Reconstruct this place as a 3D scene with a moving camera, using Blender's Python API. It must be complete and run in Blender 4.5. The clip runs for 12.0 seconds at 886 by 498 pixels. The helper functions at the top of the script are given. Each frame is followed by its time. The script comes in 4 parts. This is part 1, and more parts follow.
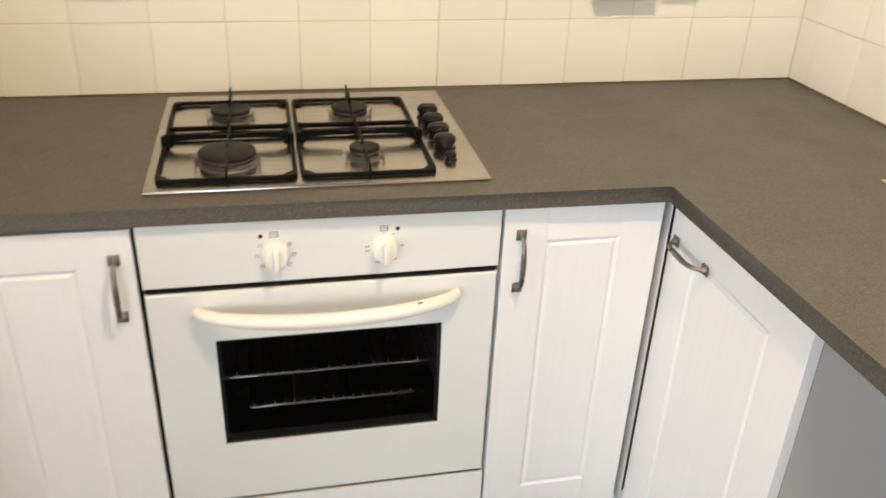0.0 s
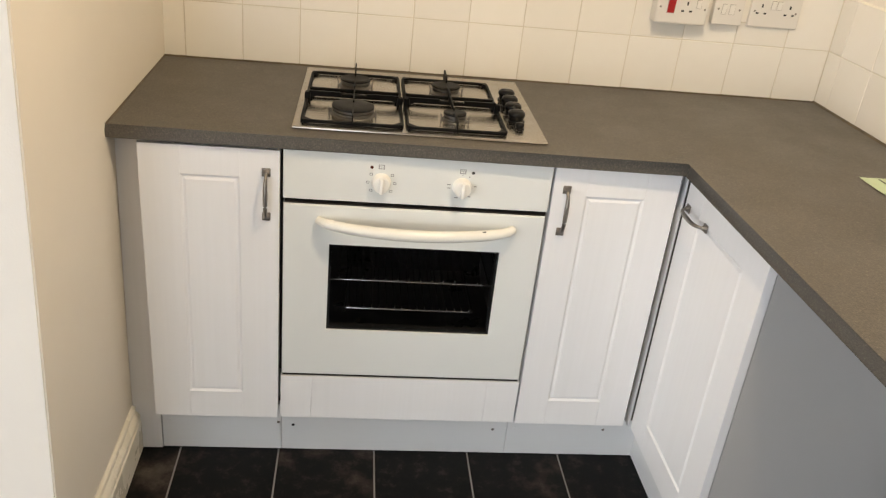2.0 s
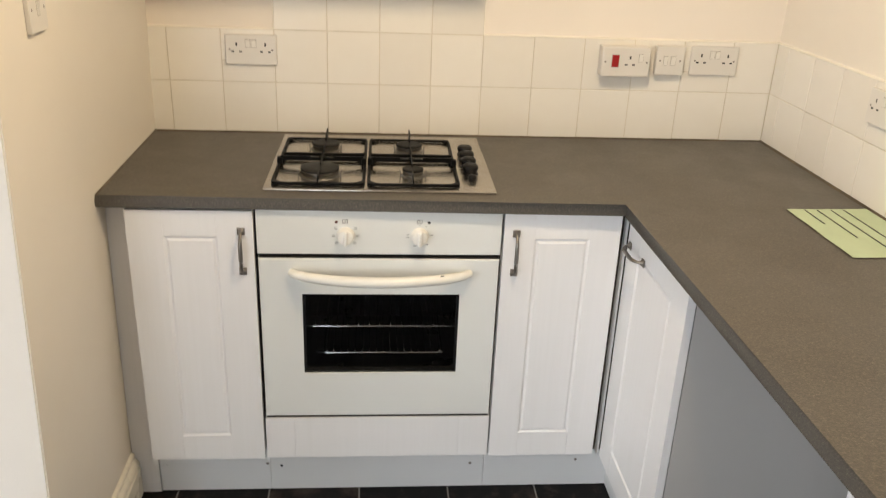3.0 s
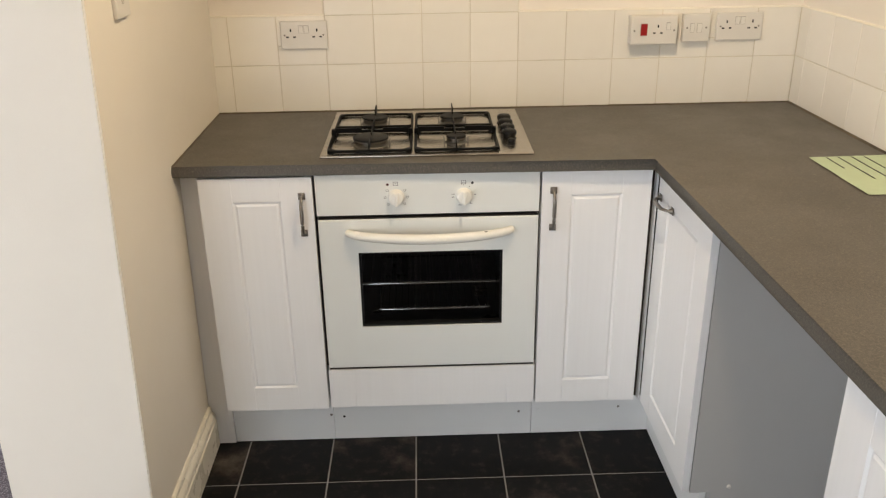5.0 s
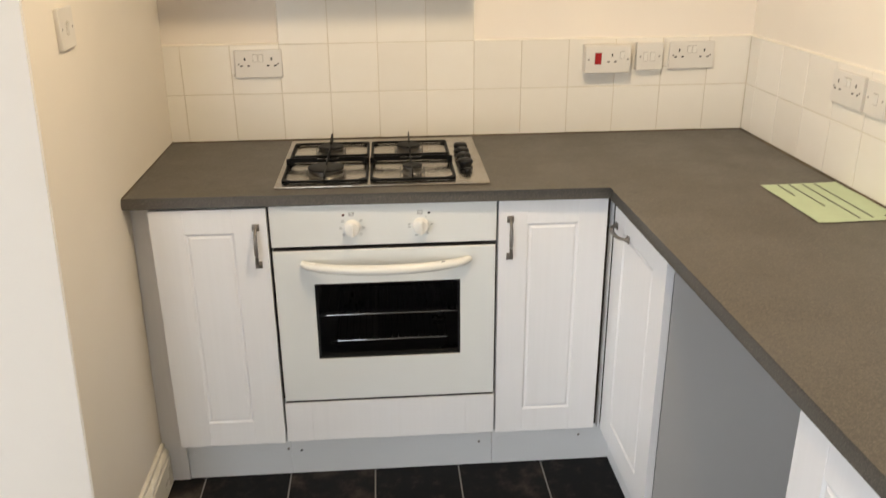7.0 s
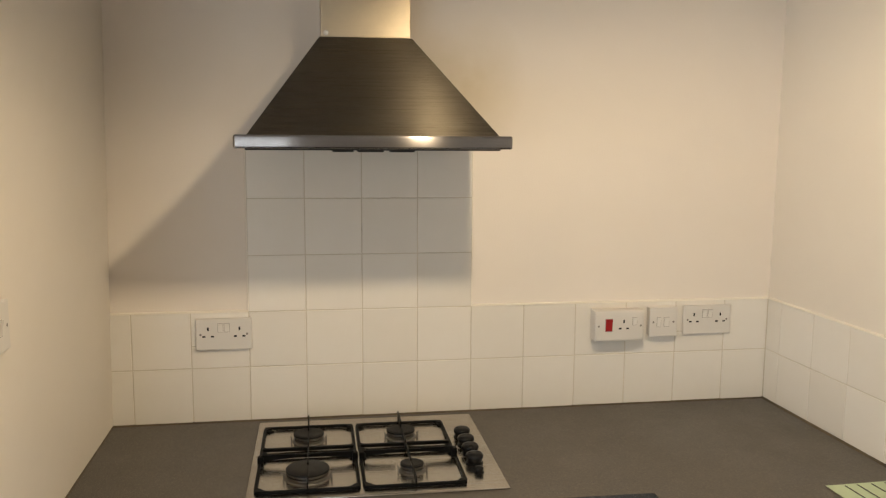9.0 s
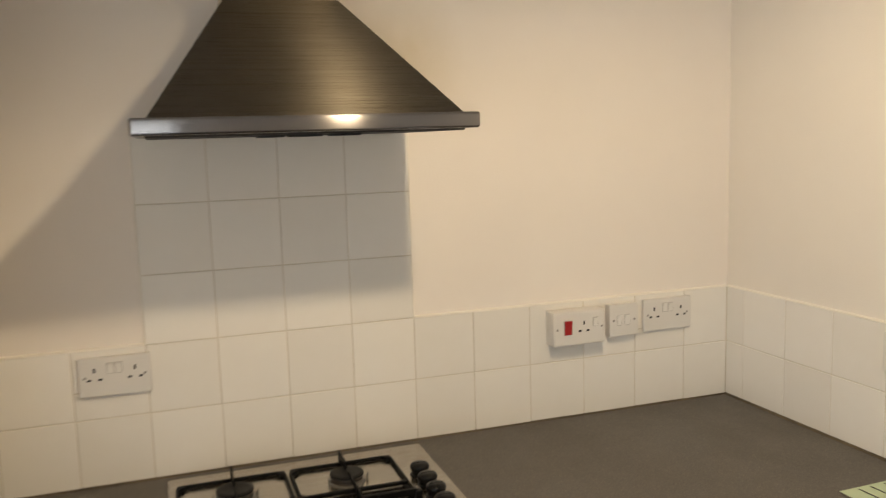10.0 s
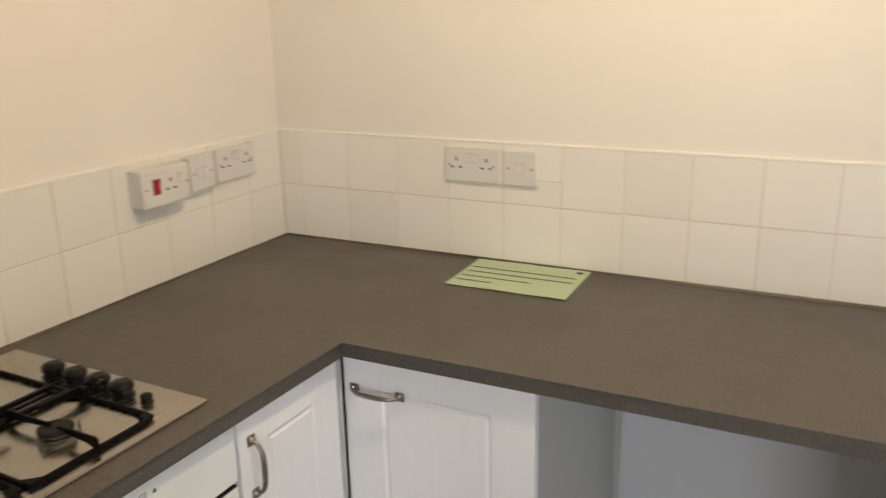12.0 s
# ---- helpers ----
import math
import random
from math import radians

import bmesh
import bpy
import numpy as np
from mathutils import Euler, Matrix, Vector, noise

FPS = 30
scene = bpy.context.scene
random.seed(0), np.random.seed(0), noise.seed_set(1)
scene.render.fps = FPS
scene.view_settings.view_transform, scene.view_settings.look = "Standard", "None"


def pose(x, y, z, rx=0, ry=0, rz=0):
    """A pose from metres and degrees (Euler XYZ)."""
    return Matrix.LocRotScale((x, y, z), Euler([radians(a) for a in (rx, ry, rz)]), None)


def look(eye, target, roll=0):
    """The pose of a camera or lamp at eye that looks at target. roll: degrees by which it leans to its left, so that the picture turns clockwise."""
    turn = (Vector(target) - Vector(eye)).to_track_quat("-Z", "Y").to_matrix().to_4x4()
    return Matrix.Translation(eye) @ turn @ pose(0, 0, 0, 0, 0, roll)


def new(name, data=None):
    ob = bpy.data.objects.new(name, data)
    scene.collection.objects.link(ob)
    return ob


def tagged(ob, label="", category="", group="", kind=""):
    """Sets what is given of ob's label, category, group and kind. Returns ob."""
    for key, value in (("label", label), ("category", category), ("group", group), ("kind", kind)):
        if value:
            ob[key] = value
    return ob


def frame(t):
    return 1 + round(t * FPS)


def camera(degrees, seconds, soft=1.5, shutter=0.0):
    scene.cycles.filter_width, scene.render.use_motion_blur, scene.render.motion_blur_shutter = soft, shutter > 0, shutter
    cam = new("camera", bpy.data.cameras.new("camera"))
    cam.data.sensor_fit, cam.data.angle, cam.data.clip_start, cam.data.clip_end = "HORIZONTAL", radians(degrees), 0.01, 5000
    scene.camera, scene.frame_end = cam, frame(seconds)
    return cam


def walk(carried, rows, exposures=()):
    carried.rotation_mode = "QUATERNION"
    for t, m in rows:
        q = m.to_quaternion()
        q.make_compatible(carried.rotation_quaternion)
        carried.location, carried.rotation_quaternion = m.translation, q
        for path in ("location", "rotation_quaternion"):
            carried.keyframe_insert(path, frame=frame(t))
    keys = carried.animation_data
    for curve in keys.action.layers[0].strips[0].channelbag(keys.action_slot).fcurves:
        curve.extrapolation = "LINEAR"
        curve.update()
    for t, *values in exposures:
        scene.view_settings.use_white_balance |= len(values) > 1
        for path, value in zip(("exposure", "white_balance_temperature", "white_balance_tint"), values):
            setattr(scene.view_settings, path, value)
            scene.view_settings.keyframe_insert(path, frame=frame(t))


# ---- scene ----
cam = camera(55.9, 12.0, soft=1.2, shutter=0.5)
PATH = [
    (0, (0.218, -1.82, 1.484), (0.619, -0.099, 0.548), 2.5),
    (0.5, (0.277, -1.937, 1.488), (0.458, -0.197, 0.519), 2.0),
    (1, (0.261, -2.021, 1.501), (0.385, -0.266, 0.549), 2.3),
    (1.5, (0.198, -2.173, 1.523), (0.365, -0.405, 0.602), 4.0),
    (2, (0.153, -2.309, 1.533), (0.383, -0.535, 0.638), 6.1),
    (2.5, (0.207, -2.402, 1.568), (0.427, -0.606, 0.715), 5.6),
    (3, (0.296, -2.486, 1.6), (0.458, -0.653, 0.816), 2.4),
    (3.2, (0.324, -2.515, 1.6), (0.443, -0.668, 0.843), 1.4),
    (4.8, (0.295, -2.69, 1.566), (0.333, -0.847, 0.79), -0.9),
    (5, (0.296, -2.696, 1.565), (0.34, -0.857, 0.782), -0.9),
    (5.5, (0.299, -2.689, 1.554), (0.357, -0.858, 0.751), -0.6),
    (6, (0.313, -2.686, 1.56), (0.386, -0.854, 0.761), -0.5),
    (6.5, (0.315, -2.682, 1.57), (0.411, -0.843, 0.79), -0.6),
    (6.7, (0.316, -2.683, 1.571), (0.42, -0.84, 0.802), -0.7),
    (8.3, (0.282, -2.425, 1.678), (0.568, -0.484, 1.289), 1.3),
    (8.5, (0.244, -2.37, 1.688), (0.525, -0.416, 1.367), 1.1),
    (9, (0.166, -2.258, 1.692), (0.48, -0.301, 1.424), 0.4),
    (9.5, (0.096, -2.129, 1.664), (0.509, -0.192, 1.387), 0.2),
    (10, (0.048, -1.888, 1.649), (0.685, -0.011, 1.383), -1.7),
    (10.5, (-0.019, -1.718, 1.623), (0.873, 0.056, 1.378), -1.0),
    (11, (-0.164, -1.624, 1.615), (1.109, -0.122, 1.267), -0.3),
    (11.5, (-0.322, -1.593, 1.602), (1.198, -0.397, 1.091), 0.3),
    (12, (-0.352, -1.496, 1.566), (1.342, -0.602, 0.989), -1.2),
]
EXPOSURES = [(0, 0.34), (1.0, 0.30), (1.5, 0.20), (3.0, 0.04), (5.0, -0.08), (5.7, 0.03), (6.7, 0.04), (8.4, -0.40), (9.5, -0.40), (10.5, -0.44), (11.0, -0.54), (11.5, -0.26), (12.0, -0.36)]
walk(cam, [(t, look(eye, target, roll)) for t, eye, target, roll in PATH], EXPOSURES)

# ---- world, lamps and daylight ----
world = bpy.data.worlds.new("world")
scene.world = world
world.use_nodes = True
sky = world.node_tree.nodes.new("ShaderNodeTexSky")
sky.sky_type, sky.sun_disc = "NISHITA", False
sky.sun_elevation, sky.sun_rotation = radians(38), radians(22)
world.node_tree.links.new(sky.outputs[0], world.node_tree.nodes["Background"].inputs[0])
world.node_tree.nodes["Background"].inputs[1].default_value = 0.08


def lamp(name, kind, m, energy, colour, **more):
    data = bpy.data.lights.new(name, kind)
    data.energy, data.color = energy, colour
    if kind == "AREA":
        data.shape, data.size, data.size_y = "RECTANGLE", more["size"], more["size_y"]
    if kind == "SPOT":
        data.spot_size, data.spot_blend, data.shadow_soft_size = radians(more["cone"]), 0.5, more["radius"]
    if kind == "SUN":
        data.angle = radians(more["angle"])
    ob = new(name, data)
    ob.matrix_world = m
    return ob


LAMP = (0.59, -1.215, 2.23)
lamp("ceiling_lamp_bulb", "SPOT", pose(*LAMP, 0, -10, 0), 57, (1.0, 0.785, 0.51), cone=174, radius=0.036)
lamp("daylight_patio", "AREA", pose(-1.1, -4.36, 1.08, 66, 0, -8), 33, (0.92, 0.96, 1.0), size=1.2, size_y=1.9)
lamp("daylight_window", "AREA", pose(-3.36, -3.2, 1.25, 70, 0, -90), 56, (0.92, 0.96, 1.0), size=1.8, size_y=1.5)
lamp("sun", "SUN", look((0, 0, 0), (0.3, -0.75, -0.6)), 0.6, (1.0, 0.95, 0.88), angle=10)

# ---- materials ----


def mat(name, colour, rough=0.5, metal=0.0, spec=0.5, coat=0.0):
    m = bpy.data.materials.new(name)
    m.use_nodes = True
    b = m.node_tree.nodes["Principled BSDF"]
    b.inputs["Base Color"].default_value = (*colour, 1)
    b.inputs["Roughness"].default_value = rough
    b.inputs["Metallic"].default_value = metal
    b.inputs["Specular IOR Level"].default_value = spec
    b.inputs["Coat Weight"].default_value = coat
    b.inputs["Coat Roughness"].default_value = 0.08
    return m


def node(m, kind, **values):
    n = m.node_tree.nodes.new(kind)
    for key, value in values.items():
        n.inputs[key].default_value = value
    return n


def link(m, a, b):
    m.node_tree.links.new(a, b)


def shader(m):
    return m.node_tree.nodes["Principled BSDF"]


def coords(m, scale=(1, 1, 1)):
    tc, mp = node(m, "ShaderNodeTexCoord"), node(m, "ShaderNodeMapping", Scale=scale)
    link(m, tc.outputs["Object"], mp.inputs["Vector"])
    return mp.outputs["Vector"]


def noise_tex(m, vec, scale, detail=4.0, rough=0.6):
    n = node(m, "ShaderNodeTexNoise", Scale=scale, Detail=detail, Roughness=rough)
    link(m, vec, n.inputs["Vector"])
    return n.outputs["Fac"]


def ramp(m, fac, stops):
    r = m.node_tree.nodes.new("ShaderNodeValToRGB")
    while len(r.color_ramp.elements) < len(stops):
        r.color_ramp.elements.new(0.5)
    for e, (p, c) in zip(r.color_ramp.elements, stops):
        e.position, e.color = p, (*c, 1)
    link(m, fac, r.inputs["Fac"])
    return r.outputs["Color"]


def mixed(m, fac, a, b, blend="MIX"):
    n = m.node_tree.nodes.new("ShaderNodeMix")
    n.data_type, n.blend_type = "RGBA", blend
    for socket, value in ((n.inputs["Factor"], fac), (n.inputs["A"], a), (n.inputs["B"], b)):
        if isinstance(value, (int, float)):
            socket.default_value = value
        elif isinstance(value, tuple):
            socket.default_value = (*value, 1)
        else:
            link(m, value, socket)
    return n.outputs["Result"]


def bump(m, height, strength, distance):
    n = node(m, "ShaderNodeBump", Strength=strength, Distance=distance)
    link(m, height, n.inputs["Height"])
    link(m, n.outputs["Normal"], shader(m).inputs["Normal"])


def mottled(name, colour, rough, amount=0.06, big=1.6, fine=220, relief=0.0006, spec=0.5, coat=0.0, rough_var=0.08):
    """Paint, plastic or enamel: broad soft mottling, fine relief, uneven gloss."""
    m = mat(name, colour, rough, 0, spec, coat)
    v = coords(m)
    dark = tuple(c * (1 - 2 * amount) for c in colour)
    light = tuple(min(1, c * (1 + amount)) for c in colour)
    link(m, ramp(m, noise_tex(m, v, big, 5), [(0.3, dark), (0.7, light)]), shader(m).inputs["Base Color"])
    if not rough_var:
        return m
    r = node(m, "ShaderNodeMapRange")
    for key, value in (("From Min", 0.3), ("From Max", 0.7), ("To Min", max(0.02, rough - rough_var)), ("To Max", rough + rough_var)):
        r.inputs[key].default_value = value
    link(m, noise_tex(m, v, 9, 6), r.inputs["Value"])
    link(m, r.outputs["Result"], shader(m).inputs["Roughness"])
    if relief:
        bump(m, noise_tex(m, v, fine, 3), 0.35, relief)
    return m


def metal(name, colour, rough, grain=(2, 400, 400), relief=0.00012, aniso=0.0):
    m = mat(name, colour, rough, 1.0)
    v = coords(m, grain)
    n = noise_tex(m, v, 1.0, 3)
    r = node(m, "ShaderNodeMapRange")
    for key, value in (("From Min", 0.3), ("From Max", 0.7), ("To Min", rough * 0.8), ("To Max", rough * 1.25)):
        r.inputs[key].default_value = value
    link(m, n, r.inputs["Value"])
    link(m, r.outputs["Result"], shader(m).inputs["Roughness"])
    smear = noise_tex(m, coords(m), 7, 5)
    dark = tuple(c * 0.86 for c in colour)
    link(m, ramp(m, smear, [(0.35, dark), (0.65, colour)]), shader(m).inputs["Base Color"])
    if relief:
        bump(m, n, 0.5, relief)
    if aniso:
        shader(m).inputs["Anisotropic"].default_value = aniso
        t = node(m, "ShaderNodeCombineXYZ", X=1.0, Y=0.02)
        shader(m).inputs["Anisotropic Rotation"].default_value = 0.25
        link(m, t.outputs[0], shader(m).inputs["Tangent"])
    return m


PAINT = mottled("magnolia_emulsion", (0.797, 0.742, 0.657), 0.62, 0.025, 1.1, 260, 0.0012, 0.3)
GAP_WALL = mottled("daylit_gap_white", (0.80, 0.80, 0.815), 0.55, 0.03, 2.5, 200, 0.0008, 0.3)
CEILING = mottled("ceiling_emulsion", (0.78, 0.76, 0.72), 0.8, 0.02, 1.3, 200, 0.001, 0.2)
GLOSS_PAINT = mottled("cream_gloss_paint", (0.80, 0.75, 0.64), 0.28, 0.04, 6, 90, 0.0008)
DOOR_WHITE = mottled("white_foil_door", (0.84, 0.84, 0.85), 0.30, 0.006, 1.2, 300, 0, rough_var=0)
v = coords(DOOR_WHITE, (90, 90, 2.2))
link(DOOR_WHITE, ramp(DOOR_WHITE, noise_tex(DOOR_WHITE, v, 1.0, 4), [(0.32, (0.828, 0.826, 0.831)), (0.62, (0.844, 0.842, 0.849))]), shader(DOOR_WHITE).inputs["Base Color"])
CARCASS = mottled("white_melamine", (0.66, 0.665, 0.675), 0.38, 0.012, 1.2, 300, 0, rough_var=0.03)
# melamine darkened to carry the shade on the panel beside the appliance gap
SIDE_BOARD = mottled("shade_grey_melamine", (0.50, 0.49, 0.475), 0.38, 0.015, 1.2, 300, 0, rough_var=0.03)
PLINTH = mottled("white_plinth_board", (0.765, 0.77, 0.77), 0.36, 0.012, 1.5, 300, 0, rough_var=0.03)
ENAMEL = mottled("white_enamel", (0.77, 0.785, 0.765), 0.17, 0.010, 1.5, 160, 0, 0.5, 0.3, 0.02)
CREAM_PLASTIC = mottled("cream_plastic", (0.83, 0.812, 0.745), 0.26, 0.02, 9, 120, 0, rough_var=0.03)
KNOB_WHITE = mottled("white_plastic_knob", (0.84, 0.825, 0.775), 0.28, 0.01, 9, 120, 0, rough_var=0)
SOCKET_WHITE = mottled("white_moulded_plastic", (0.68, 0.65, 0.60), 0.32, 0.012, 12, 160, 0, rough_var=0)
ROCKER = mottled("rocker_plastic", (0.76, 0.735, 0.685), 0.26, 0.01, 12, 160, 0, rough_var=0)
RED = mat("red_rocker", (0.33, 0.014, 0.016), 0.3)
NEON = mat("unlit_neon_lens", (0.07, 0.008, 0.006), 0.25)
BLACK = mat("black_recess", (0.006, 0.006, 0.006), 0.6)
SHADOW_BOARD = mottled("brown_gap_shade", (0.10, 0.085, 0.07), 0.8, 0.15, 20, 300, 0.0006)
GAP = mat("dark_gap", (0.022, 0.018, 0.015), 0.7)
# shadow grey, drawn as a thin outline round each rocker
ROCKER_GAP = mat("rocker_gap_shade", (0.42, 0.39, 0.35), 0.6)
INK = mat("printed_ink", (0.03, 0.03, 0.032), 0.6)
GREY_INK = mat("grey_print", (0.22, 0.22, 0.22), 0.6)
IRON = mottled("black_enamelled_iron", (0.005, 0.005, 0.0052), 0.42, 0.2, 30, 500, 0.0004, 0.08, 0, 0.10)
BURNER = mottled("burner_cap_enamel", (0.011, 0.0105, 0.010), 0.55, 0.25, 40, 600, 0.0005, 0.25, 0, 0.12)
ALLOY = metal("burner_alloy", (0.22, 0.21, 0.195), 0.40, (60, 60, 60))
STEEL = metal("brushed_steel", (0.50, 0.465, 0.41), 0.24, (3, 900, 900), 0)
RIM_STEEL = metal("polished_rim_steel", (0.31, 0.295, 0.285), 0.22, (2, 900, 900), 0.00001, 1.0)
# one steel: canopy darkened and chimney warmed to paint in what they reflect
HOOD_STEEL = metal("canopy_steel_dark_reflection", (0.150, 0.132, 0.104), 0.28, (2, 1800, 1800), 0, 1.0)
CHIMNEY_STEEL = metal("chimney_steel_warm_reflection", (0.66, 0.57, 0.42), 0.42, (2, 900, 900), 0, 0.8)
PEWTER = metal("pewter", (0.29, 0.265, 0.24), 0.36, (90, 90, 90), 0.0006)
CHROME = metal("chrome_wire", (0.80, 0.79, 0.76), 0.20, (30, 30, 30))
# shelf wire blackened to paint the darkness inside the oven
SHADED_WIRE = metal("shaded_wire", (0.004, 0.004, 0.004), 0.55, (30, 30, 30))
KNOB_BLACK = mottled("black_plastic_knob", (0.006, 0.006, 0.0065), 0.32, 0.1, 20, 300, 0, 0.25)
CAVITY = mottled("oven_cavity_enamel", (0.008, 0.008, 0.010), 0.32, 0.2, 8, 200, 0.0003)
GROUT = mottled("tile_grout", (0.66, 0.60, 0.49), 0.85, 0.10, 5, 300, 0.001, 0.2)
SEALANT = mottled("yellowed_sealant", (0.105, 0.08, 0.048), 0.5, 0.3, 9, 200, 0.0008)
BEAD = mottled("pale_painted_bead", (0.85, 0.80, 0.70), 0.45, 0.03, 6, 200, 0.0006)
FLOOR_JOINT = mottled("floor_joint", (0.25, 0.24, 0.235), 0.8, 0.1, 8, 300, 0.0006, 0.3)

# glazed white wall tile, each a touch different
GLAZE = mat("glazed_white_tile", (0.82, 0.80, 0.74), 0.20, 0, 0.32)
info = node(GLAZE, "ShaderNodeObjectInfo")
glaze_tone = ramp(GLAZE, info.outputs["Random"], [(0.0, (0.765, 0.728, 0.658)), (1.0, (0.815, 0.780, 0.712))])
link(GLAZE, mixed(GLAZE, 0.05, glaze_tone, ramp(GLAZE, noise_tex(GLAZE, coords(GLAZE), 14, 5), [(0.3, (0.6, 0.55, 0.45)), (0.7, (0.9, 0.9, 0.9))])), shader(GLAZE).inputs["Base Color"])
bump(GLAZE, noise_tex(GLAZE, coords(GLAZE), 16, 2), 0.15, 0.002)

# speckled laminate worktop
LAMINATE = mat("speckled_laminate", (0.09, 0.083, 0.075), 0.45, 0, 0.5)
v = coords(LAMINATE)
speck = ramp(LAMINATE, noise_tex(LAMINATE, v, 300, 4, 0.75), [(0.36, (0.060, 0.054, 0.048)), (0.5, (0.096, 0.087, 0.073)), (0.60, (0.135, 0.120, 0.096)), (0.68, (0.24, 0.21, 0.165))])
link(LAMINATE, mixed(LAMINATE, 0.25, speck, ramp(LAMINATE, noise_tex(LAMINATE, v, 3.5, 6), [(0.3, (0.080, 0.071, 0.060)), (0.7, (0.112, 0.100, 0.084))])), shader(LAMINATE).inputs["Base Color"])
link(LAMINATE, ramp(LAMINATE, noise_tex(LAMINATE, v, 6, 6), [(0.35, (0.40,) * 3), (0.65, (0.50,) * 3)]), shader(LAMINATE).inputs["Roughness"])
bump(LAMINATE, noise_tex(LAMINATE, v, 500, 2), 0.3, 0.0006)

# dark slate-effect vinyl, clouded and worn differently on every tile
SLATE = mat("slate_effect_vinyl", (0.02, 0.018, 0.016), 0.35, 0, 0.14)
info = node(SLATE, "ShaderNodeObjectInfo")
tc = node(SLATE, "ShaderNodeTexCoord")
shift = node(SLATE, "ShaderNodeVectorMath")
shift.operation = "MULTIPLY_ADD"
link(SLATE, info.outputs["Random"], shift.inputs[0])
shift.inputs[1].default_value = (37, 53, 11)
link(SLATE, tc.outputs["Object"], shift.inputs[2])
cloud = noise_tex(SLATE, shift.outputs[0], 3.4, 9, 0.70)
streak = noise_tex(SLATE, shift.outputs[0], 26, 6, 0.75)
wear = node(SLATE, "ShaderNodeMapRange")
for key, value in (("To Min", -0.11), ("To Max", 0.07)):
    wear.inputs[key].default_value = value
link(SLATE, info.outputs["Random"], wear.inputs["Value"])
worn = node(SLATE, "ShaderNodeMath")
worn.operation = "ADD"
link(SLATE, cloud, worn.inputs[0])
link(SLATE, wear.outputs["Result"], worn.inputs[1])
slate_base = ramp(SLATE, worn.outputs[0], [(0.45, (0.0035, 0.0035, 0.0036)), (0.57, (0.006, 0.0058, 0.0057)), (0.63, (0.042, 0.031, 0.026)), (0.74, (0.15, 0.125, 0.105))])
link(SLATE, mixed(SLATE, 0.5, slate_base, ramp(SLATE, streak, [(0.45, (0.005, 0.005, 0.005)), (0.55, (0.010, 0.009, 0.008)), (0.70, (0.055, 0.045, 0.039))])), shader(SLATE).inputs["Base Color"])
link(SLATE, ramp(SLATE, streak, [(0.3, (0.28,) * 3), (0.7, (0.50,) * 3)]), shader(SLATE).inputs["Roughness"])
bump(SLATE, cloud, 0.4, 0.0015)

# loop carpet
CARPET = mat("grey_loop_carpet", (0.16, 0.145, 0.165), 0.95, 0, 0.1)
v = coords(CARPET)
vor = node(CARPET, "ShaderNodeTexVoronoi", Scale=190.0)
link(CARPET, v, vor.inputs["Vector"])
link(CARPET, ramp(CARPET, vor.outputs["Distance"], [(0.0, (0.62, 0.57, 0.62)), (0.6, (0.20, 0.18, 0.21))]), shader(CARPET).inputs["Base Color"])
bump(CARPET, vor.outputs["Distance"], 0.8, -0.004)

# pale green paper
PAPER = mottled("pale_green_paper", (0.52, 0.62, 0.43), 0.75, 0.02, 20, 400, 0.0002, 0.2)

# back wall paint with a faint grease stain beside the hood
STAINED = mottled("stained_magnolia_emulsion", (0.81, 0.745, 0.665), 0.62, 0.025, 1.1, 260, 0.0012, 0.3)
old = shader(STAINED).inputs["Base Color"].links[0].from_socket
tc = node(STAINED, "ShaderNodeTexCoord")
mp = node(STAINED, "ShaderNodeMapping", Location=(-0.60 / 0.16, 0, -1.84 / 0.20), Scale=(1 / 0.16, 0.0, 1 / 0.20))
link(STAINED, tc.outputs["Object"], mp.inputs["Vector"])
grad = node(STAINED, "ShaderNodeTexGradient")
grad.gradient_type = "SPHERICAL"
link(STAINED, mp.outputs["Vector"], grad.inputs["Vector"])
patch = node(STAINED, "ShaderNodeMath")
patch.operation = "MULTIPLY"
link(STAINED, grad.outputs["Fac"], patch.inputs[0])
link(STAINED, noise_tex(STAINED, coords(STAINED), 8, 5), patch.inputs[1])
link(STAINED, mixed(STAINED, patch.outputs[0], old, (0.62, 0.53, 0.36)), shader(STAINED).inputs["Base Color"])

# oven window glass
GLASS = mat("tinted_oven_glass", (0.64, 0.64, 0.66), 0.02)
shader(GLASS).inputs["Transmission Weight"].default_value = 1.0
shader(GLASS).inputs["IOR"].default_value = 1.45
PANE = mat("window_glass", (0.95, 0.97, 0.97), 0.01)
shader(PANE).inputs["Transmission Weight"].default_value = 1.0
UPVC = mottled("white_upvc", (0.8, 0.8, 0.8), 0.3, 0.01, 3, 200, 0.0002)

# ---- mesh tools ----


def box(bm, x0, x1, y0, y1, z0, z1, r=0.0, seg=2):
    vs = [bm.verts.new(p) for p in ((x0, y0, z0), (x1, y0, z0), (x1, y1, z0), (x0, y1, z0), (x0, y0, z1), (x1, y0, z1), (x1, y1, z1), (x0, y1, z1))]
    fs = [bm.faces.new([vs[i] for i in q]) for q in ((0, 3, 2, 1), (4, 5, 6, 7), (0, 1, 5, 4), (1, 2, 6, 5), (2, 3, 7, 6), (3, 0, 4, 7))]
    if r:
        bmesh.ops.bevel(bm, geom=list({e for f in fs for e in f.edges}), offset=r, segments=seg, affect="EDGES", profile=0.5, clamp_overlap=True)
    return bm


def boxes(*rows, r=0.0):
    bm = bmesh.new()
    for row in rows:
        box(bm, *row, r=r)
    return bm


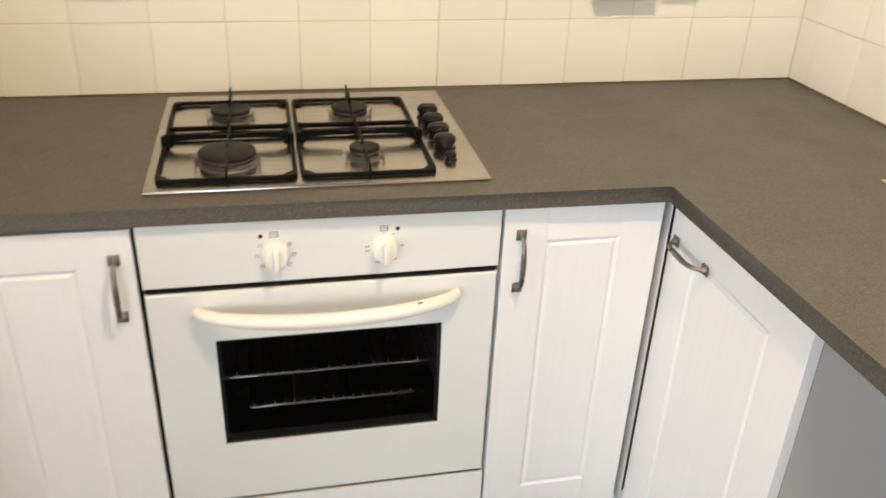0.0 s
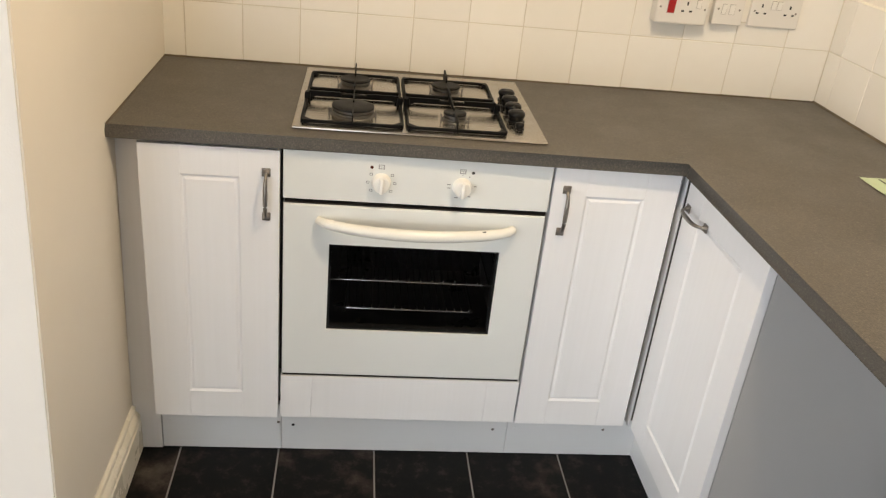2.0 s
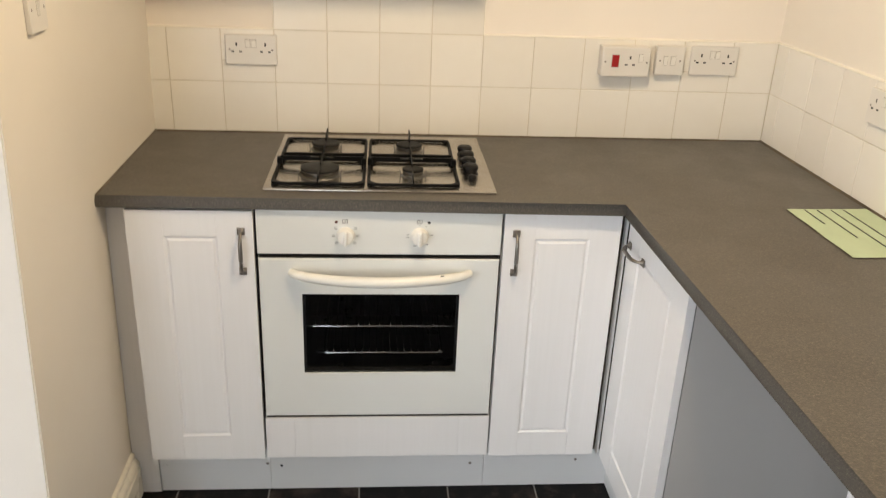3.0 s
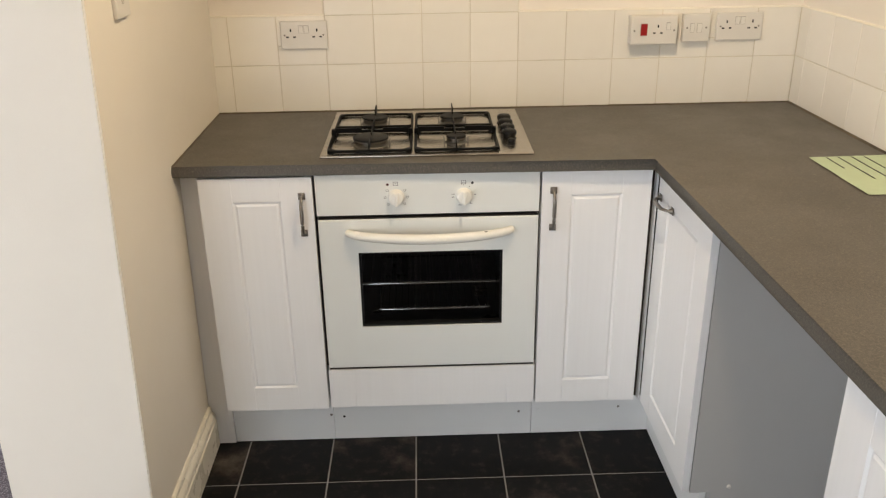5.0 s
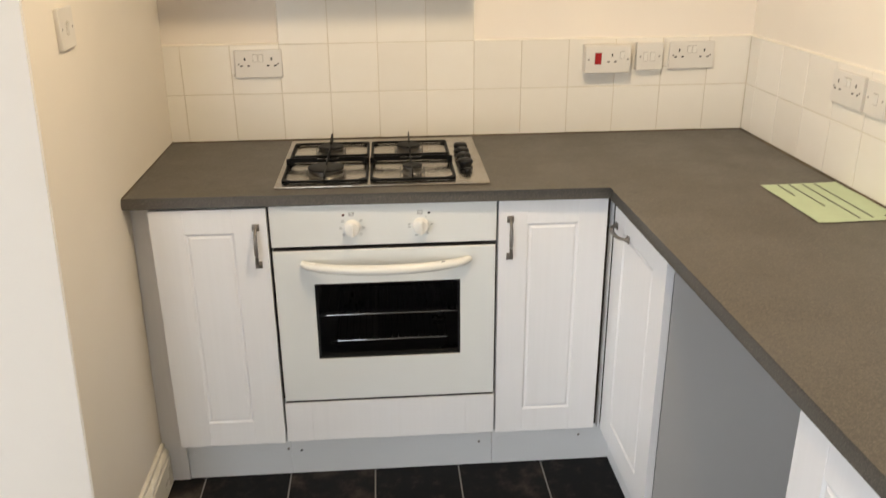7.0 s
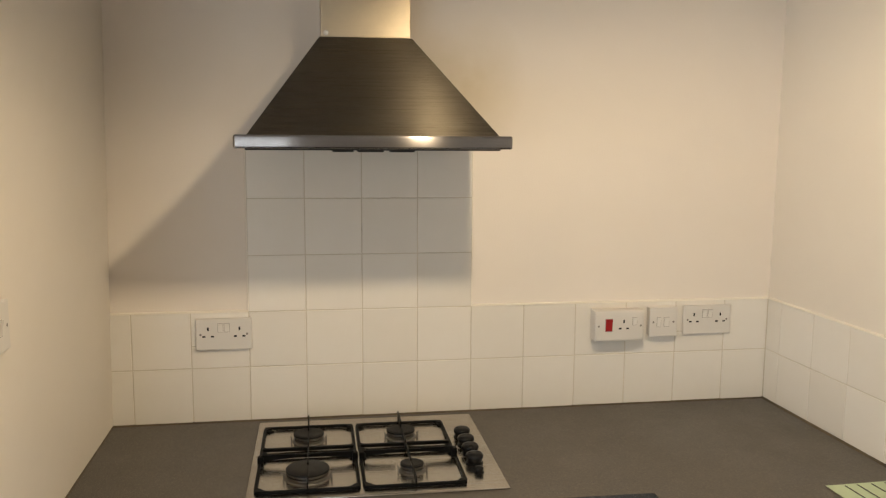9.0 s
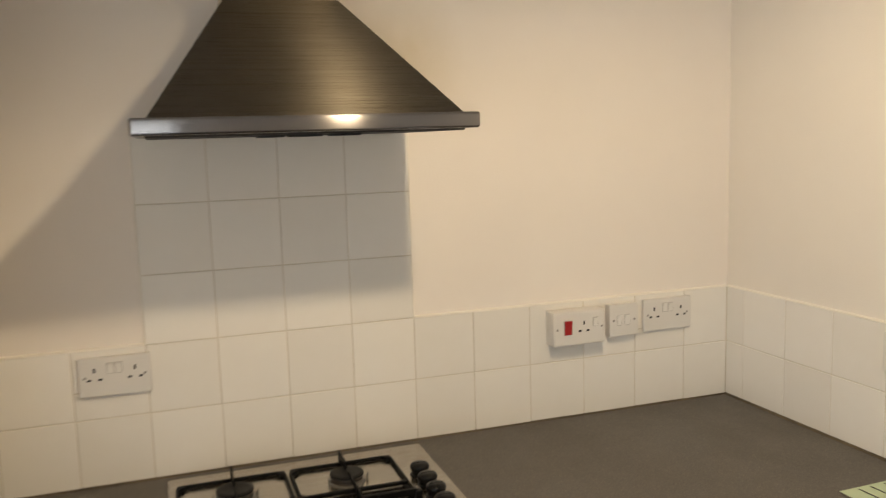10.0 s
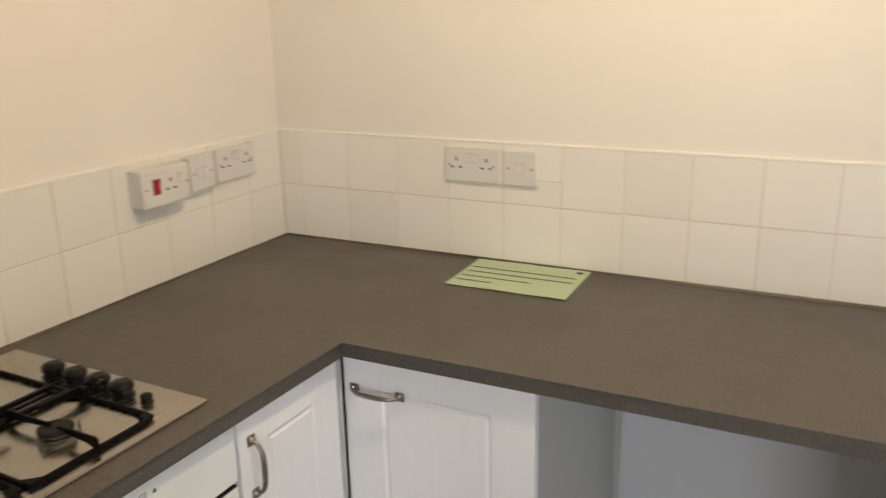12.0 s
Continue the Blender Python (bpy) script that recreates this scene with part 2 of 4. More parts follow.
def lathe(bm, profile, centre, axis="z", seg=32):
    """Turn (radius, height) pairs round an axis through centre."""
    turn = {"z": lambda a, b, c: (a, b, c), "y": lambda a, b, c: (a, -c, b), "x": lambda a, b, c: (-c, a, b)}[axis]
    rings = []
    for r, h in profile:
        n = seg if r > 1e-6 else 1
        rings.append([bm.verts.new(Vector(centre) + Vector(turn(r * math.cos(2 * math.pi * i / seg), r * math.sin(2 * math.pi * i / seg), h))) for i in range(n)])
    for a, b in zip(rings, rings[1:]):
        for i in range(seg):
            j = (i + 1) % seg
            q = [a[i % len(a)], a[j % len(a)], b[j % len(b)], b[i % len(b)]]
            q = [p for k, p in enumerate(q) if p not in q[:k]]
            if len(q) > 2:
                bm.faces.new(q)
    return bm


def tube(bm, points, radii, seg=10, flat=1.0):
    """A round bar along points; flat squeezes its section along z."""
    points = [Vector(p) for p in points]
    rings = []
    for i, p in enumerate(points):
        d = (points[min(i + 1, len(points) - 1)] - points[max(i - 1, 0)]).normalized()
        side = d.cross(Vector((0, 0, 1)))
        side = side.normalized() if side.length > 0.05 else Vector((1, 0, 0))
        up = side.cross(d).normalized()
        r = radii[i] if isinstance(radii, (list, tuple)) else radii
        rings.append([bm.verts.new(p + r * math.cos(2 * math.pi * k / seg) * side + r * flat * math.sin(2 * math.pi * k / seg) * up) for k in range(seg)])
    for a, b in zip(rings, rings[1:]):
        for k in range(seg):
            bm.faces.new((a[k], a[(k + 1) % seg], b[(k + 1) % seg], b[k]))
    bm.faces.new(rings[0][::-1]), bm.faces.new(rings[-1])
    return bm


def holed_plate(bm, x0, x1, z0, z1, y0, y1, hx0, hx1, hz0, hz1, r=0.004):
    """An upright plate from y0 (front) to y1 (back) with a rectangular hole and a softened outer edge."""
    def loop(a0, a1, b0, b1, y):
        return [bm.verts.new(p) for p in ((a0, y, b0), (a1, y, b0), (a1, y, b1), (a0, y, b1))]
    loops = [loop(hx0, hx1, hz0, hz1, y1), loop(hx0, hx1, hz0, hz1, y0), loop(x0 + r, x1 - r, z0 + r, z1 - r, y0),
             loop(x0 + r * 0.3, x1 - r * 0.3, z0 + r * 0.3, z1 - r * 0.3, y0 + r * 0.3), loop(x0, x1, z0, z1, y0 + r), loop(x0, x1, z0, z1, y1)]
    loops.append(loops[0])
    for a, b in zip(loops, loops[1:]):
        for i in range(4):
            bm.faces.new((a[i], a[(i + 1) % 4], b[(i + 1) % 4], b[i]))
    return bm


def prism(bm, outline, lift):
    """Extrude a flat outline (3D points) by the vector lift."""
    lower = [bm.verts.new(p) for p in outline]
    upper = [bm.verts.new(Vector(p) + Vector(lift)) for p in outline]
    bm.faces.new(lower), bm.faces.new(upper[::-1])
    for i in range(len(lower)):
        j = (i + 1) % len(lower)
        bm.faces.new((lower[i], lower[j], upper[j], upper[i]))
    return bm


def mesh_of(name, bm, material, angle=20):
    bmesh.ops.recalc_face_normals(bm, faces=bm.faces)
    me = bpy.data.meshes.new(name)
    bm.to_mesh(me)
    bm.free()
    me.materials.append(material)
    for p in me.polygons:
        p.use_smooth = True
    me.set_sharp_from_angle(angle=radians(angle))
    return me


def part(name, bm, material, parent, label="", angle=20):
    """ONE mesh object under a thing or a part, drawn in the thing's own frame."""
    ob = new(name, mesh_of(name, bm, material, angle))
    ob.parent = parent
    return tagged(ob, label)


def thing(name, m, label, category, group="", kind=""):
    ob = new(name)
    ob.empty_display_size = 0.05
    ob.matrix_world = m
    ob.matrix_basis = m
    return tagged(ob, label, category, group, kind)


def single(name, bm, material, label, category, group="", kind="", angle=20):
    return tagged(new(name, mesh_of(name, bm, material, angle)), label, category, group, kind)


# ---- the large structure ----
LEFT, RIGHT, END, TOP = -0.362, 1.509, -1.03, 0.915
T = 0.1524
PLASTER = 0.005
CEIL = 2.42
SKEW, RUN = 1.3, 0.5  # the long wall and the long run stand a little out of square, in degrees


def wall_x(y):
    return RIGHT - math.tan(radians(SKEW)) * y



single("wall_north", boxes((-3.5, 1.75, PLASTER, 0.12, 0, CEIL)), STAINED, "cream emulsion-painted kitchen wall behind the hob", "wall", kind="structure")
bm = bmesh.new()
prism(bm, [(wall_x(PLASTER) + PLASTER, PLASTER, 0), (1.75, PLASTER, 0), (1.75, -4.52, 0), (wall_x(-4.52) + PLASTER, -4.52, 0)], (0, 0, CEIL))
single("wall_east", bm, PAINT, "cream emulsion-painted wall beside the long worktop", "wall", kind="structure")
bm = bmesh.new()
low = [(-0.705, PLASTER), (-0.705, END - 0.045), (LEFT - 0.016, END - 0.045), (LEFT - 0.016, PLASTER)]
high = [(-0.705, PLASTER), (-0.705, END + 0.085), (LEFT + 0.028, END + 0.085), (LEFT + 0.028, PLASTER)]
low, high = [bm.verts.new((*p, 0)) for p in low], [bm.verts.new((*p, CEIL)) for p in high]
bm.faces.new(low), bm.faces.new(high)
for i in range(4):
    bm.faces.new((low[i], low[(i + 1) % 4], high[(i + 1) % 4], high[i]))
bmesh.ops.bevel(bm, geom=bm.edges[:], offset=0.003, segments=2, affect="EDGES")
single("wall_partition", bm, PAINT, "thick cream-painted partition wall with a plain end", "wall", kind="structure")
single("wall_south", boxes((-3.5, -1.9, -4.52, -4.4, 0, CEIL), (-0.5, wall_x(-4.4) + PLASTER, -4.52, -4.4, 0, CEIL), (-1.9, -0.5, -4.52, -4.4, 2.1, CEIL), (-1.9, -0.5, -4.52, -4.4, 0, 0.06)), PAINT, "plain cream wall with a glazed door opening", "wall", kind="structure")
single("wall_west", boxes((-3.5, -3.4, -4.4, -4.15, 0, CEIL), (-3.5, -3.4, -2.25, PLASTER, 0, CEIL), (-3.5, -3.4, -4.15, -2.25, 2.02, CEIL), (-3.5, -3.4, -4.15, -2.25, 0, 0.48)), PAINT, "plain cream wall with a window opening", "wall", kind="structure")
single("ceiling", boxes((-3.5, 1.75, -4.52, 0.12, CEIL, CEIL + 0.1)), CEILING, "plain off-white painted ceiling", "ceiling", kind="structure")
single("floor_carpet", boxes((-3.5, LEFT - 0.03, -4.52, 0.0, -0.06, 0.0), (LEFT - 0.03, 1.70, -4.52, -2.78, -0.06, 0.0)), CARPET, "grey-purple loop-pile carpet beyond the partition", "carpet", kind="structure")
floor = single("floor", boxes((LEFT - 0.03, RIGHT + 0.07, -2.78, PLASTER, -0.06, -0.0012)), FLOOR_JOINT, "black slate-effect vinyl tile kitchen floor", "floor", kind="structure")

for name, frame_rows, pane in (
        ("window_patio", ((-1.9, -1.84, -4.49, -4.43, 0.06, 2.1), (-0.56, -0.5, -4.49, -4.43, 0.06, 2.1), (-1.84, -0.56, -4.49, -4.43, 0.06, 0.12), (-1.84, -0.56, -4.49, -4.43, 2.04, 2.1)), (-1.84, -0.56, -4.465, -4.455, 0.12, 2.04)),
        ("window_living", ((-3.48, -3.42, -4.15, -4.09, 0.48, 2.02), (-3.48, -3.42, -2.31, -2.25, 0.48, 2.02), (-3.48, -3.42, -4.09, -2.31, 0.48, 0.54), (-3.48, -3.42, -4.09, -2.31, 1.96, 2.02)), (-3.455, -3.445, -4.09, -2.31, 0.54, 1.96))):
    w = thing(name, Matrix(), "white-framed glazed opening that lets daylight in", "window", kind="structure")
    part("window_frame", boxes(*frame_rows), UPVC, w)
    part("pane", boxes(pane), PANE, w).visible_shadow = False

# skirting board on the partition, moulded top
bm = bmesh.new()
prof = [(0, 0), (0.022, 0), (0.022, 0.108), (0.0185, 0.112), (0.0185, 0.117), (0.021, 0.121), (0.0205, 0.130), (0.016, 0.140), (0.010, 0.146), (0.0095, 0.152), (0.011, 0.157), (0.0095, 0.163), (0.005, 0.167), (0, 0.167)]
prism(bm, [(LEFT - 0.015 + a, -0.521, b * 0.82) for a, b in prof], (0, END - 0.04 + 0.521, 0))
single("baseboard", bm, GLOSS_PAINT, "cream gloss-painted moulded skirting board along the partition", "skirting board", kind="structure", angle=25)

# ---- worktop ----
FY, FX = -0.588, 0.920


def front_x(y):
    return FX - math.tan(radians(RUN)) * (y - FY)


bm = bmesh.new()
outline = [(LEFT, 0.003), (RIGHT + 0.003, 0.003), (wall_x(-2.24) + 0.003, -2.24), (front_x(-2.24), -2.24), (FX, FY), (LEFT, FY)]
prism(bm, [(x, y, TOP - 0.030) for x, y in outline], (0, 0, 0.030))
front = [e for e in bm.edges if abs(e.verts[0].co.z - e.verts[1].co.z) < 1e-5 and (all(abs(p.co.y - FY) < 1e-5 for p in e.verts) or all(abs(p.co.x - front_x(p.co.y)) < 1e-5 for p in e.verts))]
bmesh.ops.bevel(bm, geom=front, offset=0.0125, segments=6, affect="EDGES", profile=0.5)
single("worktop", bm, LAMINATE, "L-shaped grey-brown speckled laminate worktop with rounded front edge", "worktop", angle=40)

# yellowed bead between worktop and tiles
bm = bmesh.new()
prism(bm, [(LEFT, 0.001, TOP), (LEFT, -0.0045, TOP), (LEFT, 0.001, TOP + 0.0050)], (RIGHT - LEFT, 0, 0))
prism(bm, [(RIGHT - 0.001, 0.0, TOP), (RIGHT - 0.0055, 0.0, TOP), (RIGHT - 0.001, 0.0, TOP + 0.0055)], (wall_x(-2.24) - RIGHT, -2.24, 0))
prism(bm, [(LEFT, 0.0, TOP), (LEFT + 0.004, 0.0, TOP), (LEFT, 0.0, TOP + 0.004)], (0, FY + 0.006, 0))
single("sealant_trim", bm, SEALANT, "thin yellowed sealant bead along the worktop", "sealant", kind="structure")

# pale painted bead along the top and the free sides of the tiling
UP = TOP + 2 * T
bm = bmesh.new()
for x0, x1 in ((LEFT, -0.002), (4 * T + 0.002, RIGHT)):
    prism(bm, [(x0, 0.006, UP - 0.0005), (x0, -0.0016, UP - 0.0005), (x0, -0.0012, UP + 0.0022), (x0, 0.006, UP + 0.0052)], (x1 - x0, 0, 0))
for x, s in ((0.0, -1), (4 * T, 1)):
    prism(bm, [(x - s * 0.0005, 0.006, UP), (x - s * 0.0005, -0.0010, UP), (x + s * 0.0016, -0.0008, UP), (x + s * 0.0034, 0.006, UP)], (0, 0, 3 * T))
prism(bm, [(RIGHT + 0.006, -0.004, UP - 0.0005), (RIGHT - 0.0016, -0.004, UP - 0.0005), (RIGHT - 0.0012, -0.004, UP + 0.0022), (RIGHT + 0.006, -0.004, UP + 0.0052)], (wall_x(-2.24) - RIGHT, -2.236, 0))
single("tile_trim", bm, BEAD, "pale painted bead along the edges of the wall tiles", "trim", kind="structure")

# ---- cabinets ----


def handle(parent, m):
    """Pewter bow handle with square feet, upright along z, standing out towards -y."""
    bm = bmesh.new()
    for s in (-1, 1):
        box(bm, -0.0095, 0.0095, -0.0035, 0.0, s * 0.053 - 0.0100, s * 0.053 + 0.0100, r=0.0016)
        lathe(bm, [(0, 0.0105), (0.0045, 0.0100), (0.0062, 0.0070), (0.0085, 0.0030)], (0, 0, s * 0.053), "y", 16)
    pts, radii = [], []
    for i in range(29):
        u = -math.cos(math.pi * i / 28)
        pts.append((0, -0.006 - 0.020 * (1 - u ** 4) ** 0.8, 0.053 * u))
        radii.append(0.0036 + 0.0018 * (1 - u * u) ** 1.3)
    tube(bm, pts, radii, 10)
    ob = part("handle", bm, PEWTER, parent, "pewter bow handle with square feet", 40)
    ob.matrix_basis = m
    return ob


def panel_door(parent, w, h, stile, m, handle_pose=None):
    """Foil-wrapped door: butted stiles and rails round a recessed, softly raised panel; front at y = 0."""
    bm = bmesh.new()
    t, rail_t, rail_b = 0.019, 0.067, 0.077
    steps = [(0.0, 0.0008), (0.0045, 0.0040), (0.0070, 0.0042), (0.0125, 0.0014)]
    loops = []
    for d, y in steps:
        a0, a1, b0, b1 = stile + d, w - stile - d, rail_b + d, h - rail_t - d
        loops.append([bm.verts.new(p) for p in ((a0, y, b0), (a1, y, b0), (a1, y, b1), (a0, y, b1))])
    for a, b in zip(loops, loops[1:]):
        for i in range(4):
            bm.faces.new((a[i], a[(i + 1) % 4], b[(i + 1) % 4], b[i]))
    bm.faces.new(loops[-1])
    box(bm, 0.02, w - 0.02, 0.010, t - 0.001, 0.02, h - 0.02)
    ob = part("door", bm, DOOR_WHITE, parent, "", 20)
    ob.matrix_basis = m
    for name, row in (("stile", (0, stile, 0, t, 0, h)), ("stile", (w - stile, w, 0, t, 0, h)),
                      ("rail", (stile, w - stile, 0.0004, t, h - rail_t, h)), ("rail", (stile, w - stile, 0.0004, t, 0, rail_b))):
        part(name, boxes(row, r=0.0009), DOOR_WHITE, ob)
    if handle_pose is not None:
        handle(ob, handle_pose)
    return ob


DF, DZ, DH = -0.578, 0.155, 0.724
cab = thing("base_cabinet", pose(-0.306, 0, 0), "narrow white panelled base cabinet beside the partition", "cabinet", "kitchen base cabinets")
part("body", boxes((0.002, 0.020, DF + 0.022, -0.02, 0.15, 0.884), (0.284, 0.302, DF + 0.022, -0.02, 0.15, 0.884), (0.02, 0.284, DF + 0.022, -0.02, 0.15, 0.168), (0.02, 0.284, -0.03, -0.02, 0.168, 0.884)), CARCASS, cab)
panel_door(cab, 0.302, DH, 0.087, pose(0.004, DF, DZ), pose(0.273, 0, 0.619))

cab = thing("base_cabinet", pose(0.615, 0, 0), "narrow white panelled base cabinet between oven and corner", "cabinet", "kitchen base cabinets")
part("body", boxes((0.0, 0.018, DF + 0.022, -0.02, 0.15, 0.884), (0.282, 0.30, DF + 0.022, -0.02, 0.15, 0.884), (0.018, 0.282, DF + 0.022, -0.02, 0.15, 0.168), (0.018, 0.282, -0.03, -0.02, 0.168, 0.884)), CARCASS, cab)
panel_door(cab, 0.296, DH, 0.078, pose(0.001, DF, DZ), pose(0.031, 0, 0.619))

# long run: fronts face -x
def long_run(y, back=0.0):
    return pose(front_x(y) + 0.011 + back, y, 0, 0, 0, RUN - 90)


cab = thing("corner_cabinet", long_run(-0.583), "white panelled corner cabinet with a horizontal handle", "cabinet", "kitchen base cabinets")
part("body", boxes((0.0, 0.018, 0.022, 0.56, 0.15, 0.884), (0.018, 0.397, 0.022, 0.56, 0.15, 0.168)), CARCASS, cab)
bm = bmesh.new()
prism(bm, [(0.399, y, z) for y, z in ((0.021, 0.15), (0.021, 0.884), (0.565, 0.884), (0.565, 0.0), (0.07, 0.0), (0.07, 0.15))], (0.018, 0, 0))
part("side_panel", bm, SIDE_BOARD, cab, "grey-white melamine side panel, toned down for the shade in the appliance gap", 20)
for px in (0.12, 0.50):
    bm = bmesh.new()
    lathe(bm, [(0, -0.004), (0.005, -0.003), (0.006, 0)], (0.417, px, 0.166), "x", 14)
    part("screw_cap", bm, SOCKET_WHITE, cab)
panel_door(cab, 0.416, DH, 0.088, pose(0.001, 0, DZ), pose(0.078, 0, 0.655, 0, 90, 0))

cab = thing("base_cabinet", long_run(-1.612), "wide white panelled base cabinet past the appliance gap", "cabinet", "kitchen base cabinets")
part("body", boxes((0.0, 0.018, 0.021, 0.565, 0.0, 0.884), (0.582, 0.60, 0.021, 0.565, 0.0, 0.884), (0.018, 0.582, 0.021, 0.565, 0.15, 0.168), (0.018, 0.582, 0.555, 0.565, 0.168, 0.884)), CARCASS, cab)
panel_door(cab, 0.597, DH, 0.088, pose(0.0015, 0, DZ), pose(0.56, 0, 0.619))

# corner post and end filler
post = thing("corner_post", pose(0, 0, 0), "white corner post in a dark gap between two cabinet doors", "filler strip")
part("strip", boxes((0.9262, 0.9300, -0.5780, -0.5475, 0.152, 0.884), r=0.0008), CARCASS, post)
# unseen backing, its dark brown painting the shade beside the post
part("backing", boxes((0.9155, 0.952, -0.547, -0.537, 0.15, 0.884)), SHADOW_BOARD, post, "added backing, coloured dark brown for the shade in the gap")
single("end_filler_panel", boxes((LEFT - 0.012, -0.3045, -0.520, -0.503, 0.0, 0.884), r=0.001), DOOR_WHITE, "grey-white filler panel between cabinet and partition", "filler panel")

# panel added over the cream wall; its cool white paints in window light
single("wall_panel", boxes((RIGHT + 0.018, RIGHT + 0.024, -1.61, -1.003, 0.002, 0.880)), GAP_WALL, "added lower wall panel, coloured cool white for the daylight in the appliance gap", "wall panel", kind="structure")

# plinth boards with their screws
PY = -0.515


def plinth(x0, x1, screws, label):
    p = thing("plinth_board", pose(x0, PY, 0), label, "plinth", "kitchen plinths")
    part("board", boxes((0.0006, x1 - x0 - 0.0006, 0, 0.016, 0.001, 0.149), r=0.0008), PLINTH, p)
    for sx, sz, material in screws:
        bm = bmesh.new()
        lathe(bm, [(0, 0.0018), (0.003, 0.0014), (0.0042, 0)], (sx - x0, 0, sz), "y", 14)
        part("screw", bm, material, p)


plinth(-0.3035, 0.004, ((-0.285, 0.088, PLINTH), (-0.004, 0.09, PEWTER)), "grey-white plinth board under the narrow cabinet")
plinth(0.004, 0.614, ((0.035, 0.082, BLACK), (0.575, 0.082, PEWTER)), "grey-white plinth board under the oven")
plinth(0.614, 0.981, ((0.635, 0.09, PLINTH), (0.885, 0.09, PEWTER)), "grey-white plinth board by the corner")
p = thing("plinth_board", pose(0.981, -0.515, 0, 0, 0, RUN - 90), "grey-white plinth board under the corner cabinet", "plinth", "kitchen plinths")
part("board", boxes((-0.016, 0.476, 0, 0.016, 0.001, 0.149), r=0.0008), PLINTH, p)

# ---- built-in oven ----
oven = thing("built_in_oven", pose(0, 0, 0), "white built-in electric oven with black glass window", "oven")
OF = -0.577
bm = bmesh.new()
box(bm, 0.007, 0.610, OF, OF + 0.02, 0.767, 0.8825, r=0.002)
part("fascia", bm, ENAMEL, oven, "white control fascia")
# housing and two added strips are near black to paint the gaps' shade
part("housing", boxes((0.0005, 0.016, -0.548, -0.03, 0.285, 0.883), (0.606, 0.6145, -0.548, -0.03, 0.285, 0.883), (0.016, 0.606, -0.548, -0.03, 0.74, 0.766), (0.016, 0.606, -0.548, -0.03, 0.285, 0.300)), GAP, oven, "oven housing, coloured near black for the shade in the gap")
part("gap_shade_strip", boxes((0.010, 0.607, OF + 0.003, -0.5485, 0.7555, 0.7585), r=0.0008), GAP, oven, "added near-black strip for the shade in the gap over the door")
part("gap_shade_strip", boxes((0.010, 0.607, OF + 0.004, -0.5485, 0.2860, 0.2885), r=0.0008), GAP, oven, "added near-black strip for the shade in the gap under the door")
part("cavity", boxes((0.05, 0.06, -0.545, -0.06, 0.32, 0.735), (0.56, 0.57, -0.545, -0.06, 0.32, 0.735), (0.06, 0.56, -0.07, -0.06, 0.32, 0.735), (0.06, 0.56, -0.545, -0.06, 0.32, 0.33), (0.06, 0.56, -0.545, -0.06, 0.725, 0.735)), CAVITY, oven, "black enamel oven interior")
bm = bmesh.new()
holed_plate(bm, 0.008, 0.609, 0.292, 0.755, OF, OF + 0.026, 0.1135, 0.512, 0.4255, 0.6570)
odoor = part("oven_door", bm, ENAMEL, oven, "white drop-down oven door", 20)
part("glass", boxes((0.108, 0.518, OF + 0.002, OF + 0.006, 0.420, 0.662)), GLASS, odoor, "dark tinted glass window").visible_shadow = False
bm = bmesh.new()
holed_plate(bm, 0.106, 0.520, 0.418, 0.664, OF + 0.0065, OF + 0.0270, 0.119, 0.507, 0.431, 0.651, 0.001)
part("inner_frame", bm, BLACK, odoor, "black border behind the glass")
bm = bmesh.new()
pts, radii = [], []
for i in range(33):
    u = -1 + i / 16
    pts.append((0.3115 + 0.224 * u, OF - 0.002 - 0.050 * (1 - u * u) ** 0.62, 0.718 - 0.004 * (1 - u * u)))
    radii.append(0.0138 * (0.72 + 0.28 * (1 - u * u) ** 0.5))
tube(bm, pts, radii, 16, 1.0)
ohandle = part("handle", bm, CREAM_PLASTIC, odoor, "bowed cream plastic handle with a chip", 50)
bm = bmesh.new()
box(bm, 0.458, 0.4615, -0.6215, -0.6185, 0.7268, 0.7290, r=0.0006)
box(bm, 0.4620, 0.4665, -0.6205, -0.6170, 0.7272, 0.7290, r=0.0006)
part("mark", bm, INK, ohandle)

